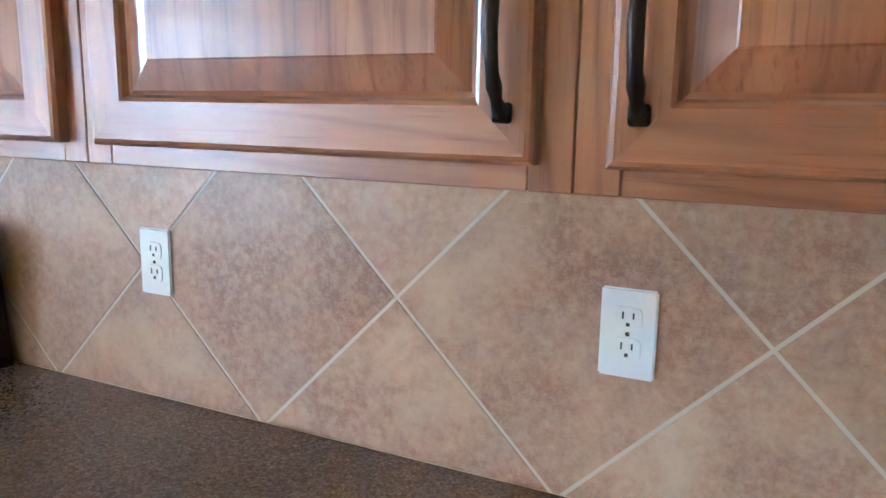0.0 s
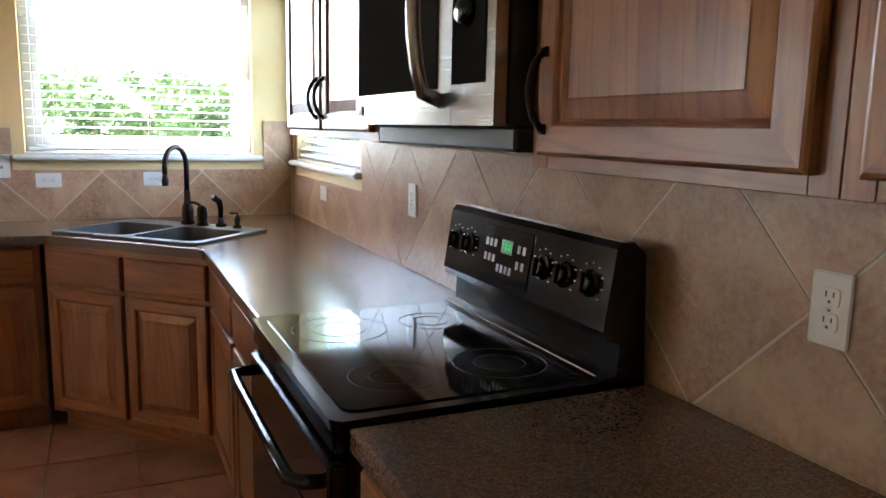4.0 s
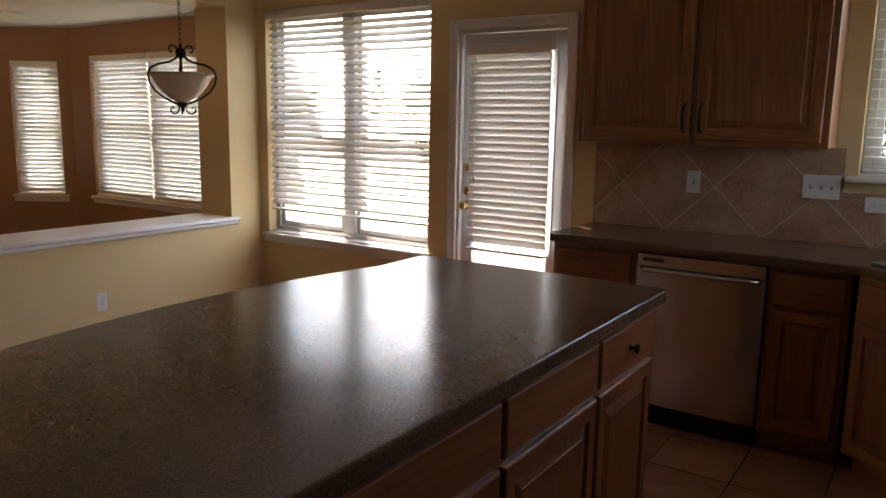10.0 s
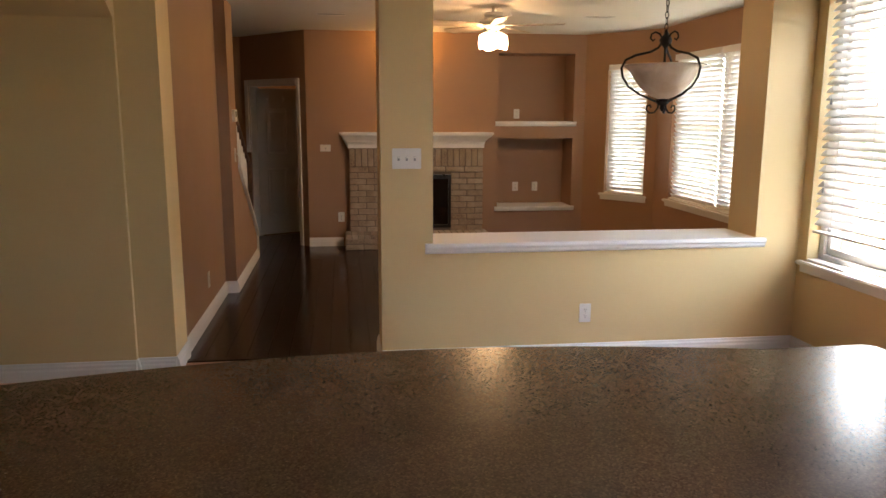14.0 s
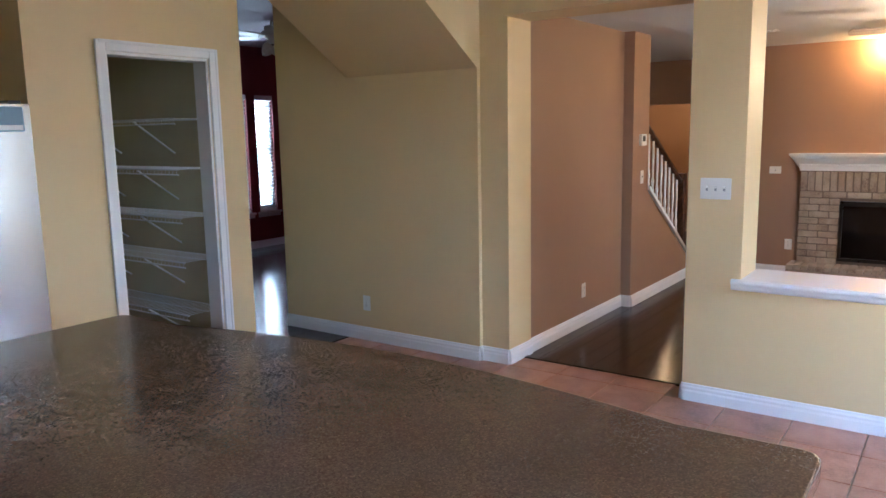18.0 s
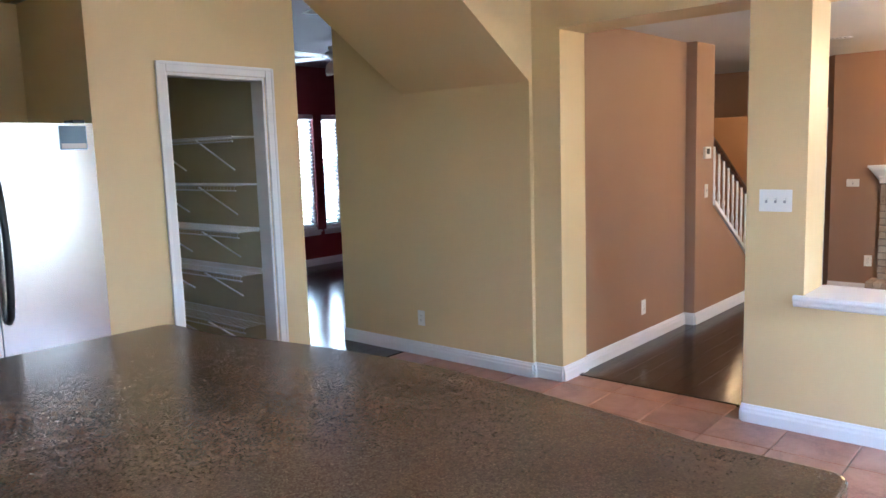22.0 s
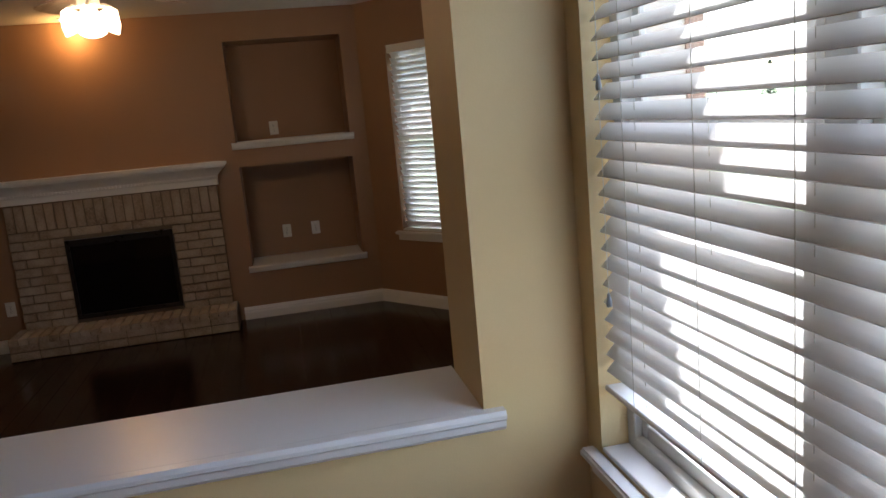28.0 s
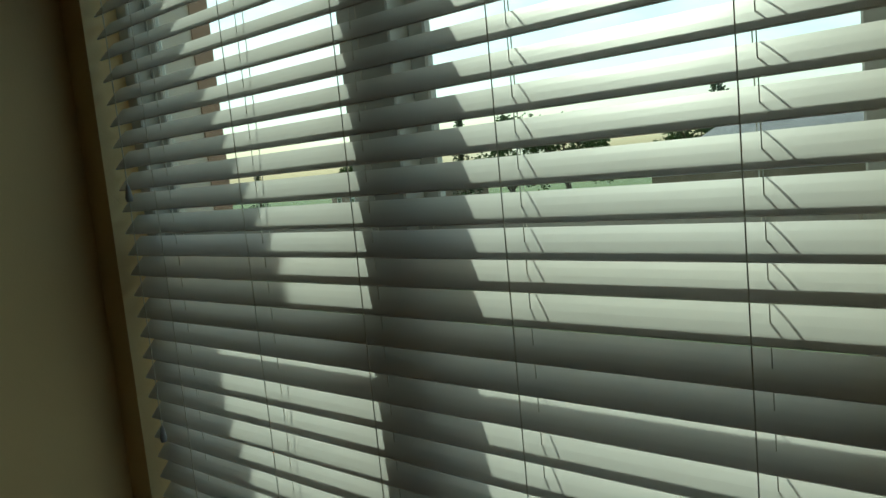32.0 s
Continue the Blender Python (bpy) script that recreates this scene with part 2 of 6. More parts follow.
SPLASH = stone_tile("tan_wall_tile", (0.29, 0.145, 0.092), (0.41, 0.238, 0.150), (0.58, 0.405, 0.255), 0.30)
TERRA = stone_tile("terracotta_floor_tile", (0.22, 0.084, 0.052), (0.38, 0.170, 0.105), (0.50, 0.268, 0.18), 0.30)
GROUT = paint("pale_grout", (0.58, 0.50, 0.395), 0.9, 0.1, 0.5)
FLOOR_GROUT = paint("brown_floor_grout", (0.33, 0.25, 0.19), 0.9, 0.15, 0.5)
BRICK = stone_tile("buff_fire_brick", (0.22, 0.16, 0.12), (0.37, 0.29, 0.22), (0.50, 0.42, 0.33), 0.85)
SIDING = paint("pale_siding", (0.52, 0.50, 0.47), 0.7, 0.08, 0.3)
HOUSE_BRICK = paint("faded_house_brick", (0.32, 0.22, 0.17), 0.85, 0.2, 0.8)
MORTAR = paint("grey_mortar", (0.20, 0.16, 0.125), 0.95, 0.12, 0.8)


def steel(name, along, tone=(0.60, 0.595, 0.58), rough=0.30):
    m = shader(name, tone, rough, 1.0)
    s = [420.0] * 3
    s[along] = 3.0
    v = coords(m, s)
    f = noise_tex(m, v, 1.0, 3, 0.6)
    rough_in(m, f, rough - 0.02, rough + 0.03)
    return m


STEEL_X, STEEL_Z = steel("brushed_steel_across", 0, (0.50, 0.49, 0.47), 0.26), steel("brushed_steel_upright", 2, (0.47, 0.465, 0.455), 0.24)


def smudged(name, colour, rough, spread=0.08, metal=0.0):
    m = shader(name, colour, rough, metal)
    v = coords(m)
    rough_in(m, noise_tex(m, v, 14, 4, 0.6), max(0.02, rough - spread), rough + spread)
    return m


BLACK_GLOSS = smudged("black_enamel", (0.008, 0.008, 0.009), 0.14)
BLACK_GLASS = smudged("black_ceramic_glass", (0.006, 0.006, 0.007), 0.06, 0.03)
BLACK_MATT = smudged("black_plastic", (0.015, 0.015, 0.016), 0.42)
SINK = smudged("charcoal_composite", (0.035, 0.037, 0.042), 0.45)
BRONZE = smudged("dark_oiled_bronze", (0.035, 0.024, 0.018), 0.36, 0.1, 0.85)
IRON = smudged("dark_wrought_iron", (0.022, 0.017, 0.014), 0.5, 0.1, 0.5)
CHROME = smudged("bright_metal", (0.7, 0.7, 0.7), 0.16, 0.05, 1.0)
BRASS = smudged("worn_brass", (0.55, 0.38, 0.14), 0.28, 0.08, 1.0)
PLATE = smudged("white_plastic", (0.78, 0.77, 0.74), 0.35)
SASH = smudged("off_white_vinyl", (0.50, 0.50, 0.48), 0.4)
SLOT = smudged("dark_slot", (0.05, 0.05, 0.05), 0.6)
GREY_PLASTIC = smudged("grey_plastic", (0.30, 0.31, 0.32), 0.4)
SMOKED = smudged("smoked_oven_glass", (0.022, 0.021, 0.021), 0.2, 0.04)
SMOKED.node_tree.nodes["Principled BSDF"].inputs["Specular IOR Level"].default_value = 0.0
MARK = smudged("grey_hob_marking", (0.07, 0.07, 0.075), 0.3)
SCREEN = smudged("grey_display", (0.17, 0.19, 0.18), 0.2)
SLAT = smudged("white_blind_slat", (0.78, 0.77, 0.75), 0.38, 0.06)
SLAT.node_tree.nodes["Principled BSDF"].inputs["Subsurface Weight"].default_value = 0.0
CORD = paint("blind_cord", (0.62, 0.60, 0.54), 0.8, 0.05)
STICKER = paint("blue_grey_sticker", (0.22, 0.33, 0.42), 0.5, 0.15)
FIREBOX = smudged("sooty_firebox", (0.010, 0.009, 0.008), 0.3, 0.1)
WIRE = smudged("white_coated_wire", (0.75, 0.75, 0.74), 0.35)


def lit(name, colour, strength):
    m = bpy.data.materials.new(name)
    m.use_nodes = True
    t = m.node_tree
    t.nodes.remove(t.nodes["Principled BSDF"])
    e = t.nodes.new("ShaderNodeEmission")
    e.inputs[0].default_value, e.inputs[1].default_value = (*colour, 1), strength
    t.links.new(e.outputs[0], t.nodes["Material Output"].inputs[0])
    return m


LED = lit("green_display_digits", (0.02, 0.9, 0.12), 0.03)
BULB_GLASS = lit("glowing_lamp_glass", (1.0, 0.62, 0.30), 1.8)
ALABASTER = shader("alabaster_glass", (0.80, 0.74, 0.62), 0.3)
colour_in(ALABASTER, ramp(ALABASTER, noise_tex(ALABASTER, coords(ALABASTER), 9, 5, 0.6, 1.2), [(0.3, (0.66, 0.57, 0.42)), (0.7, (0.85, 0.80, 0.70))]))
ALABASTER.node_tree.nodes["Principled BSDF"].inputs["Transmission Weight"].default_value = 0.15


def pane_glass():
    m = bpy.data.materials.new("window_glass")
    m.use_nodes = True
    t = m.node_tree
    t.nodes.remove(t.nodes["Principled BSDF"])
    a, g, mix, fr = (t.nodes.new("ShaderNodeBsdf" + k) if k in ("Transparent", "Glossy") else t.nodes.new("ShaderNode" + k)
                     for k in ("Transparent", "Glossy", "MixShader", "LayerWeight"))
    pw, sc = t.nodes.new("ShaderNodeMath"), t.nodes.new("ShaderNodeMapRange")
    pw.operation = 'POWER'
    pw.inputs[1].default_value = 4.5
    sc.inputs["To Min"].default_value, sc.inputs["To Max"].default_value = 0.025, 0.7
    a.inputs[0].default_value = (0.96, 0.98, 0.965, 1)
    g.inputs["Roughness"].default_value = 0.02
    fr.inputs[0].default_value = 0.5
    t.links.new(fr.outputs["Facing"], pw.inputs[0])
    t.links.new(pw.outputs[0], sc.inputs["Value"])
    t.links.new(sc.outputs[0], mix.inputs[0])
    t.links.new(a.outputs[0], mix.inputs[1])
    t.links.new(g.outputs[0], mix.inputs[2])
    t.links.new(mix.outputs[0], t.nodes["Material Output"].inputs[0])
    return m


GLASS = pane_glass()


# ---- building helpers ----
def part(name, bm, mat, parent=None, label="", smooth=False):
    me = bpy.data.meshes.new(name)
    bmesh.ops.recalc_face_normals(bm, faces=bm.faces)
    bm.to_mesh(me)
    bm.free()
    if smooth:
        for p in me.polygons:
            p.use_smooth = True
    for x in (mat if isinstance(mat, (list, tuple)) else [mat]):
        me.materials.append(x)
    ob = new(name, me)
    if parent is not None:
        ob.parent = parent
    return tagged(ob, label)


def again(name, me, parent, m=None, label=""):
    ob = new(name, me)
    ob.parent = parent
    if m is not None:
        ob.matrix_basis = m
    return tagged(ob, label)


def thing(name, m, label, category, group="", kind=""):
    ob = new(name)
    ob.empty_display_size = 0.1
    ob.matrix_basis = m
    return tagged(ob, label, category, group, kind)


def setting(name, bm, mat, label="", smooth=False):
    return tagged(part(name, bm, mat, None, label, smooth), label, kind="structure")


def box(bm, x0, y0, z0, x1, y1, z1, edge=0.0, seg=1):
    v = [bm.verts.new((x, y, z)) for x in (x0, x1) for y in (y0, y1) for z in (z0, z1)]
    f = [bm.faces.new([v[i] for i in q]) for q in ((0, 1, 3, 2), (4, 6, 7, 5), (0, 4, 5, 1), (2, 3, 7, 6), (0, 2, 6, 4), (1, 5, 7, 3))]
    if edge > 0:
        bmesh.ops.bevel(bm, geom=list({e for q in f for e in q.edges}), offset=edge, segments=seg, affect='EDGES', clamp_overlap=True)
    return bm


def cube(*a, edge=0.0, seg=1):
    return box(bmesh.new(), *a, edge=edge, seg=seg)


def tube(points, r, sides=8, closed=False, bm=None, taper=None):
    """A round rod along points."""
    bm = bm or bmesh.new()
    pts = [Vector(p) for p in points]
    rings = []
    n = len(pts)
    side = None
    for i, p in enumerate(pts):
        a = pts[i - 1] if i > 0 else (pts[-1] if closed else p)
        b = pts[(i + 1) % n] if i < n - 1 or closed else p
        d = (b - a).normalized()
        if side is None:
            side = d.orthogonal().normalized()
        side = (side - d * side.dot(d)).normalized()
        up = d.cross(side)
        rr = r if taper is None else r * taper[i]
        rings.append([bm.verts.new(p + rr * (math.cos(k * math.tau / sides) * side + math.sin(k * math.tau / sides) * up)) for k in range(sides)])
    for i in range(n if closed else n - 1):
        q, s = rings[i], rings[(i + 1) % n]
        for k in range(sides):
            bm.faces.new((q[k], q[(k + 1) % sides], s[(k + 1) % sides], s[k]))
    if not closed:
        bm.faces.new(rings[0][::-1])
        bm.faces.new(rings[-1])
    return bm


def lathe(profile, sides=24, bm=None, place=(0, 0, 0)):
    """A turned shape from (radius, height) pairs."""
    bm = bm or bmesh.new()
    o = Vector(place)
    rings = [[bm.verts.new(o + Vector((r * math.cos(k * math.tau / sides), r * math.sin(k * math.tau / sides), z))) for k in range(sides)] for r, z in profile]
    for q, s in zip(rings, rings[1:]):
        for k in range(sides):
            bm.faces.new((q[k], q[(k + 1) % sides], s[(k + 1) % sides], s[k]))
    for ring, (r, z) in ((rings[0], profile[0]), (rings[-1], profile[-1])):
        if r > 1e-5:
            bm.faces.new(ring)
    bmesh.ops.remove_doubles(bm, verts=bm.verts, dist=1e-6)
    return bm


def slab(outline, z0, z1, edge=0.0, seg=2):
    """A flat plate with a given outline."""
    bm = bmesh.new()
    lo, hi = [bm.verts.new((x, y, z0)) for x, y in outline], [bm.verts.new((x, y, z1)) for x, y in outline]
    bm.faces.new(lo[::-1])
    top = bm.faces.new(hi)
    n = len(lo)
    for k in range(n):
        bm.faces.new((lo[k], lo[(k + 1) % n], hi[(k + 1) % n], hi[k]))
    if edge:
        bmesh.ops.bevel(bm, geom=list(top.edges), offset=edge, segments=seg, affect='EDGES')
    return bm


def profile_run(profile, a, b, bm=None, up=(0, 0, 1)):
    """A moulding: (out, height) pairs swept straight from a to b; out lies to the right of the way."""
    bm = bm or bmesh.new()
    a, b = Vector(a), Vector(b)
    d = (b - a).normalized()
    out = d.cross(Vector(up)).normalized()
    u = Vector(up)
    r0, r1 = ([bm.verts.new(p + out * o + u * h) for o, h in profile] for p in (a, b))
    n = len(profile)
    for k in range(n):
        bm.faces.new((r0[k], r0[(k + 1) % n], r1[(k + 1) % n], r1[k]))
    bm.faces.new(r0)
    bm.faces.new(r1[::-1])
    return bm


def wall_with_holes(bm, along, lo, hi, face, back, z0, z1, holes):
    """A wall along axis 'x' or 'y' between lo and hi, from face to back, with holes (a, b, bottom, top)."""
    holes = sorted(holes)
    def put(a, b, c, d):
        if b - a < 1e-4 or d - c < 1e-4:
            return
        f0, f1 = min(face, back), max(face, back)
        if along == 'x':
            box(bm, a, f0, c, b, f1, d)
        else:
            box(bm, f0, a, c, f1, b, d)
    at = lo
    for a, b, c, d in holes:
        put(at, a, z0, z1)
        put(a, b, z0, c)
        put(a, b, d, z1)
        at = b
    put(at, hi, z0, z1)
    return bm


# ---- the shell ----
KC, LC = 2.74, 2.36            # ceiling heights: kitchen, living room
HW, HB = -5.40, -5.74          # half wall: kitchen face, living face
DINING_Y = -4.44               # where the dining room's ceiling paint begins
PX = 5.13                      # pantry wall
SILL = 0.735
NOOK_WIN, BACK_DOOR, SINK_WIN = (-5.31, -3.81, 0.60, 2.25), (-3.59, -2.85, 0.0, 2.02), (-1.345, -0.225, 1.245, 2.26)
SIDE_WIN = (0.10, 1.22, 1.225, 2.26)

bm = wall_with_holes(bmesh.new(), 'y', -5.56, 0.15, 0.0, -0.15, 0, KC, [NOOK_WIN, BACK_DOOR, SINK_WIN])
setting("wall_west", bm, YELLOW, "yellow painted outer wall with windows and a door")
bm = wall_with_holes(bmesh.new(), 'x', 0.0, 5.40, 0.0, 0.15, 0, KC, [SIDE_WIN])
setting("wall_north", bm, YELLOW, "yellow painted wall behind the range")
# half wall with its posts, pass-through and header
bm = wall_with_holes(bmesh.new(), 'x', 0.0, 3.765, HW, HB, 0, KC, [(0.29, 2.29, SILL - 0.03, 2.25), (2.59, 3.765, 0.0, 2.27)])
hw = setting("wall_half", bm, [YELLOW, TAN], "yellow half wall with a wide pass-through opening")
for p in hw.data.polygons:
    if p.normal.y < -0.9 and p.center.y < HB + 0.01:
        p.material_index = 1
# short wall beside the opening, stair wall and the sloping underside of the stairs
bm = cube(3.765, -5.74, 0, 3.975, -5.435, KC)
setting("wall_stub", bm, YELLOW, "yellow wall stub beside the living room opening")
bm = cube(3.975, -5.74, 0, 5.85, -5.40, KC)
setting("wall_stair", bm, YELLOW, "plain yellow wall under the stairs")
bm = bmesh.new()
pts = [(-5.40, 1.965), (-4.178, KC), (-5.40, KC)]
a, b = ([bm.verts.new((x, y, z)) for y, z in pts] for x in (3.975, 5.11))
bm.faces.new(a), bm.faces.new(b[::-1])
for k in range(3):
    bm.faces.new((a[k], a[(k + 1) % 3], b[(k + 1) % 3], b[k]))
setting("wall_stair_soffit", bm, YELLOW, "sloping yellow underside of the stairs")
# pantry wall with door, fridge recess and side door
bm = wall_with_holes(bmesh.new(), 'y', -4.44, 0.15, PX, PX + 0.12, 0, KC,
                     [(-4.19, -3.525, 0, 2.02), (-3.10, -2.13, 0, 2.45), (-1.90, -1.09, 0, 2.04)])
setting("wall_east", bm, YELLOW, "yellow painted wall with the pantry door and the fridge recess")
bm = bmesh.new()
box(bm, PX + 0.12, -3.20, 0, 5.95, -3.10, 2.45)
box(bm, PX + 0.12, -2.13, 0, 5.95, -1.99, 2.45)
box(bm, 5.95, -3.15, 0, 6.05, -1.99, 2.45)
box(bm, PX + 0.12, -3.15, 2.45, 6.05, -1.99, 2.50)
setting("wall_recess", bm, YELLOW, "yellow walls of the fridge recess")
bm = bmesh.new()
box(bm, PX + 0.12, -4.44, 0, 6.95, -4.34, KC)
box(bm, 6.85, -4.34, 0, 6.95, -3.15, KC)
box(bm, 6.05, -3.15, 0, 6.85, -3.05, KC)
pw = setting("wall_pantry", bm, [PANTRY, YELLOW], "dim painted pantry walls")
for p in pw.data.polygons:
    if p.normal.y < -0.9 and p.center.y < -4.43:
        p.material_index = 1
bm = bmesh.new()
box(bm, PX + 0.12, -3.05, 2.45, 6.95, -4.44, 2.53)
setting("ceiling_pantry", bm, CEILING, "pantry ceiling")
# utility room behind the side door
bm = bmesh.new()
box(bm, 7.2, -1.99, 0, 7.3, 0.15, KC)
# the hole is for an added window that brings daylight in
wall_with_holes(bm, 'x', PX + 0.12, 7.3, 0.15, 0.25, 0, KC, [(6.10, 6.55, 1.5, 2.1)])
box(bm, 6.05, -1.99, 0, 7.2, -1.89, KC)
setting("wall_utility", bm, PALE_GREEN, "pale utility room walls")
# dining room
bm = wall_with_holes(bmesh.new(), 'y', -9.6, -4.34, 9.4, 9.52, 0, KC, [(-8.11, -7.79, 0.5, 2.10), (-8.58, -8.26, 0.5, 2.10), (-7.42, -7.10, 0.5, 2.10)])
box(bm, 5.85, -9.7, 0, 9.52, -9.6, KC)
box(bm, 6.95, -4.34, 0, 9.52, -4.24, KC)
box(bm, 5.75, -9.6, 0, 5.85, -5.74, KC)
setting("wall_dining", bm, RED, "dark red painted dining room walls")
# living room
FY = -9.60
NX0, NX1 = 0.16, 1.04
bm = bmesh.new()
box(bm, NX1, FY - 0.45, 0, 3.18, FY, LC)
box(bm, 0.03, FY - 0.45, 0, NX0, FY, LC)
box(bm, NX0, FY - 0.45, 0, NX1, FY, 0.405)
box(bm, NX0, FY - 0.45, 1.205, NX1, FY, 1.375)
box(bm, NX0, FY - 0.45, 2.15, NX1, FY, LC)
box(bm, NX0, FY - 0.45, 0.405, NX1, FY - 0.38, 1.205)
box(bm, NX0, FY - 0.45, 1.375, NX1, FY - 0.38, 2.15)
setting("wall_fireplace", bm, TAN, "tan painted fireplace wall with two shelf niches")


def slanted_wall(name, a, b, thick, z1, holes, mat, label):
    """A wall from a to b (to the right of which lies its thickness) with holes (from, to, bottom, top)."""
    a, b = Vector((*a, 0)), Vector((*b, 0))
    L = (b - a).length
    bm = wall_with_holes(bmesh.new(), 'x', 0, L, 0, -thick, 0, z1, holes)
    m = Matrix.Translation(a) @ Matrix.Rotation(math.atan2(b.y - a.y, b.x - a.x), 4, 'Z')
    bmesh.ops.transform(bm, matrix=m, verts=bm.verts)
    setting(name, bm, mat, label)
    return m, L


BAY_A, BAY_B = (-0.53, -8.86), (0.03, FY)
bay_m, bay_l = slanted_wall("wall_bay", BAY_A, BAY_B, 0.14, LC, [(0.13, 0.63, 0.60, 2.02)], TAN, "slanted tan bay wall with a narrow window")
LIV_WIN = (-8.50, -6.60, 0.62, 2.07)
bm = wall_with_holes(bmesh.new(), 'y', -8.86, -6.55, -0.53, -0.67, 0, LC, [LIV_WIN])
setting("wall_living_west", bm, TAN, "tan living room wall with a wide window")
setting("wall_living_north", cube(-0.53, HB, 0, -0.15, HB + 0.03, LC), TAN, "short tan return wall of the living room")
setting("wall_living_corner", cube(-0.55, -6.55, 0, -0.53, HB + 0.03, LC), TAN, "tan living room wall corner")
setting("wall_siding", cube(-0.50, HB + 0.032, -0.3, -0.152, HB + 0.042, 2.94), SIDING, "pale grey outside siding beside the nook window")
setting("corner_board", cube(-0.562, HB + 0.032, -0.3, -0.50, HB + 0.048, 2.94), HOUSE_BRICK, "brown outside corner board")
door_m, door_l = slanted_wall("wall_hall_angle", (3.18, FY), (3.97, -10.50), 0.12, LC, [(0.15, 1.05, 0, 1.80)], TAN, "slanted tan wall with a white panel door")
bm = bmesh.new()
box(bm, 3.78, -7.42, 0, 3.92, HB, LC)
setting("wall_tan", bm, TAN, "tan living room wall beside the opening")
bm = bmesh.new()
box(bm, 3.69, -7.80, 0, 3.92, -7.42, LC)
setting("wall_thermostat", bm, TAN, "tan wall end with the thermostat")
bm = bmesh.new()
box(bm, 3.97, -10.62, 0, 4.06, -10.50, LC)
box(bm, 4.06, -10.62, 1.84, 4.86, -10.50, LC)
box(bm, 4.86, -10.62, 0, 5.75, -10.50, LC)
box(bm, 5.20, -10.62, 0, 5.30, -7.45, LC)
setting("wall_entry", bm, TAN, "tan entry hall walls")
bm = bmesh.new()
box(bm, 2.7, -12.6, 0, 6.2, -12.5, LC)
box(bm, 6.1, -12.5, 0, 6.2, -10.62, LC)
# unseen closing pieces, added to keep stray daylight out of this room
box(bm, 5.75, -10.62, 0, 6.2, -10.50, LC)
box(bm, 2.6, -12.6, 0, 2.7, -10.05, LC)
setting("wall_bedroom", bm, TAN, "tan walls of the room beyond the white door")
# ceilings
bm = cube(-0.15, HB, KC, 5.75, DINING_Y, KC + 0.1)
box(bm, -0.15, DINING_Y, KC, 9.52, 0.25, KC + 0.1)
setting("ceiling_kitchen", bm, CEILING, "white kitchen ceiling")
bm = cube(5.75, -9.7, KC, 9.52, DINING_Y, KC + 0.1)
setting("ceiling_dining", bm, MAUVE, "dark mauve painted dining room ceiling")
bm = cube(-0.65, -12.6, LC, 6.2, HB, LC + 0.1)
setting("ceiling_living", bm, CEILING, "white textured living room ceiling")
# floors
bm = cube(-0.62, -12.6, -0.12, 9.52, 0.25, -0.012)
setting("floor_base", bm, FLOOR_GROUT, "floor slab with brown grout")

# trim
BASE = [(0, 0), (0.018, 0), (0.018, 0.055), (0.014, 0.066), (0.014, 0.078), (0.008, 0.088), (0.006, 0.098), (0, 0.1)]


def baseboards(name, runs, label="white moulded baseboard"):
    bm = bmesh.new()
    for a, b in runs:
        profile_run(BASE, (*a, 0.0), (*b, 0.0), bm)
    return setting(name, bm, WHITE, label)


baseboards("baseboard_nook", [((2.59, HW), (0.0, HW)), ((0.0, HW), (0.0, -3.67))])
baseboards("baseboard_post", [((2.59, HB), (2.59, HW))])
baseboards("baseboard_hall", [((5.85, -5.40), (3.975, -5.40)), ((3.975, -5.40), (3.975, -5.435)), ((3.975, -5.435), (3.765, -5.435)), ((3.765, -5.435), (3.765, HB))])
baseboards("baseboard_pantry", [((PX, -4.25), (PX, -4.44)), ((PX, -4.44), (6.95, -4.44)), ((PX, -3.10), (PX, -3.465)), ((PX, -1.96), (PX, -2.13))])
baseboards("baseboard_living", [((3.78, HB), (3.78, -7.42)), ((3.78, -7.42), (3.69, -7.42)), ((3.69, -7.42), (3.69, -7.80)), ((3.69, -7.80), (3.69, -8.98)),
                                ((3.18, FY), (2.80, FY)), ((1.15, FY), (0.03, FY)), (BAY_B, BAY_A), ((-0.53, -8.86), (-0.53, HB))])
baseboards("baseboard_dining", [((9.4, -4.34), (9.4, -9.6)), ((9.4, -9.6), (5.85, -9.6))])
# ---- windows, blinds and doors ----
def casing(bm, w, h, wide=0.057, sill=False):
    """A moulded door casing round an opening w wide and h high, in the plane y = 0, standing out to -y."""
    for x0, x1, z0, z1 in ((-wide, 0, 0, h + wide), (w, w + wide, 0, h + wide), (0, w, h, h + wide)):
        box(bm, x0, -0.018, z0, x1, -0.001, z1, 0.004)
    box(bm, -wide - 0.002, -0.023, 0, -wide + 0.016, -0.018, h + wide, 0.002)
    box(bm, w + wide - 0.016, -0.023, 0, w + wide + 0.002, -0.018, h + wide, 0.002)
    box(bm, -wide + 0.016, -0.023, h + wide - 0.016, w + wide - 0.016, -0.018, h + wide + 0.002, 0.002)
    return bm


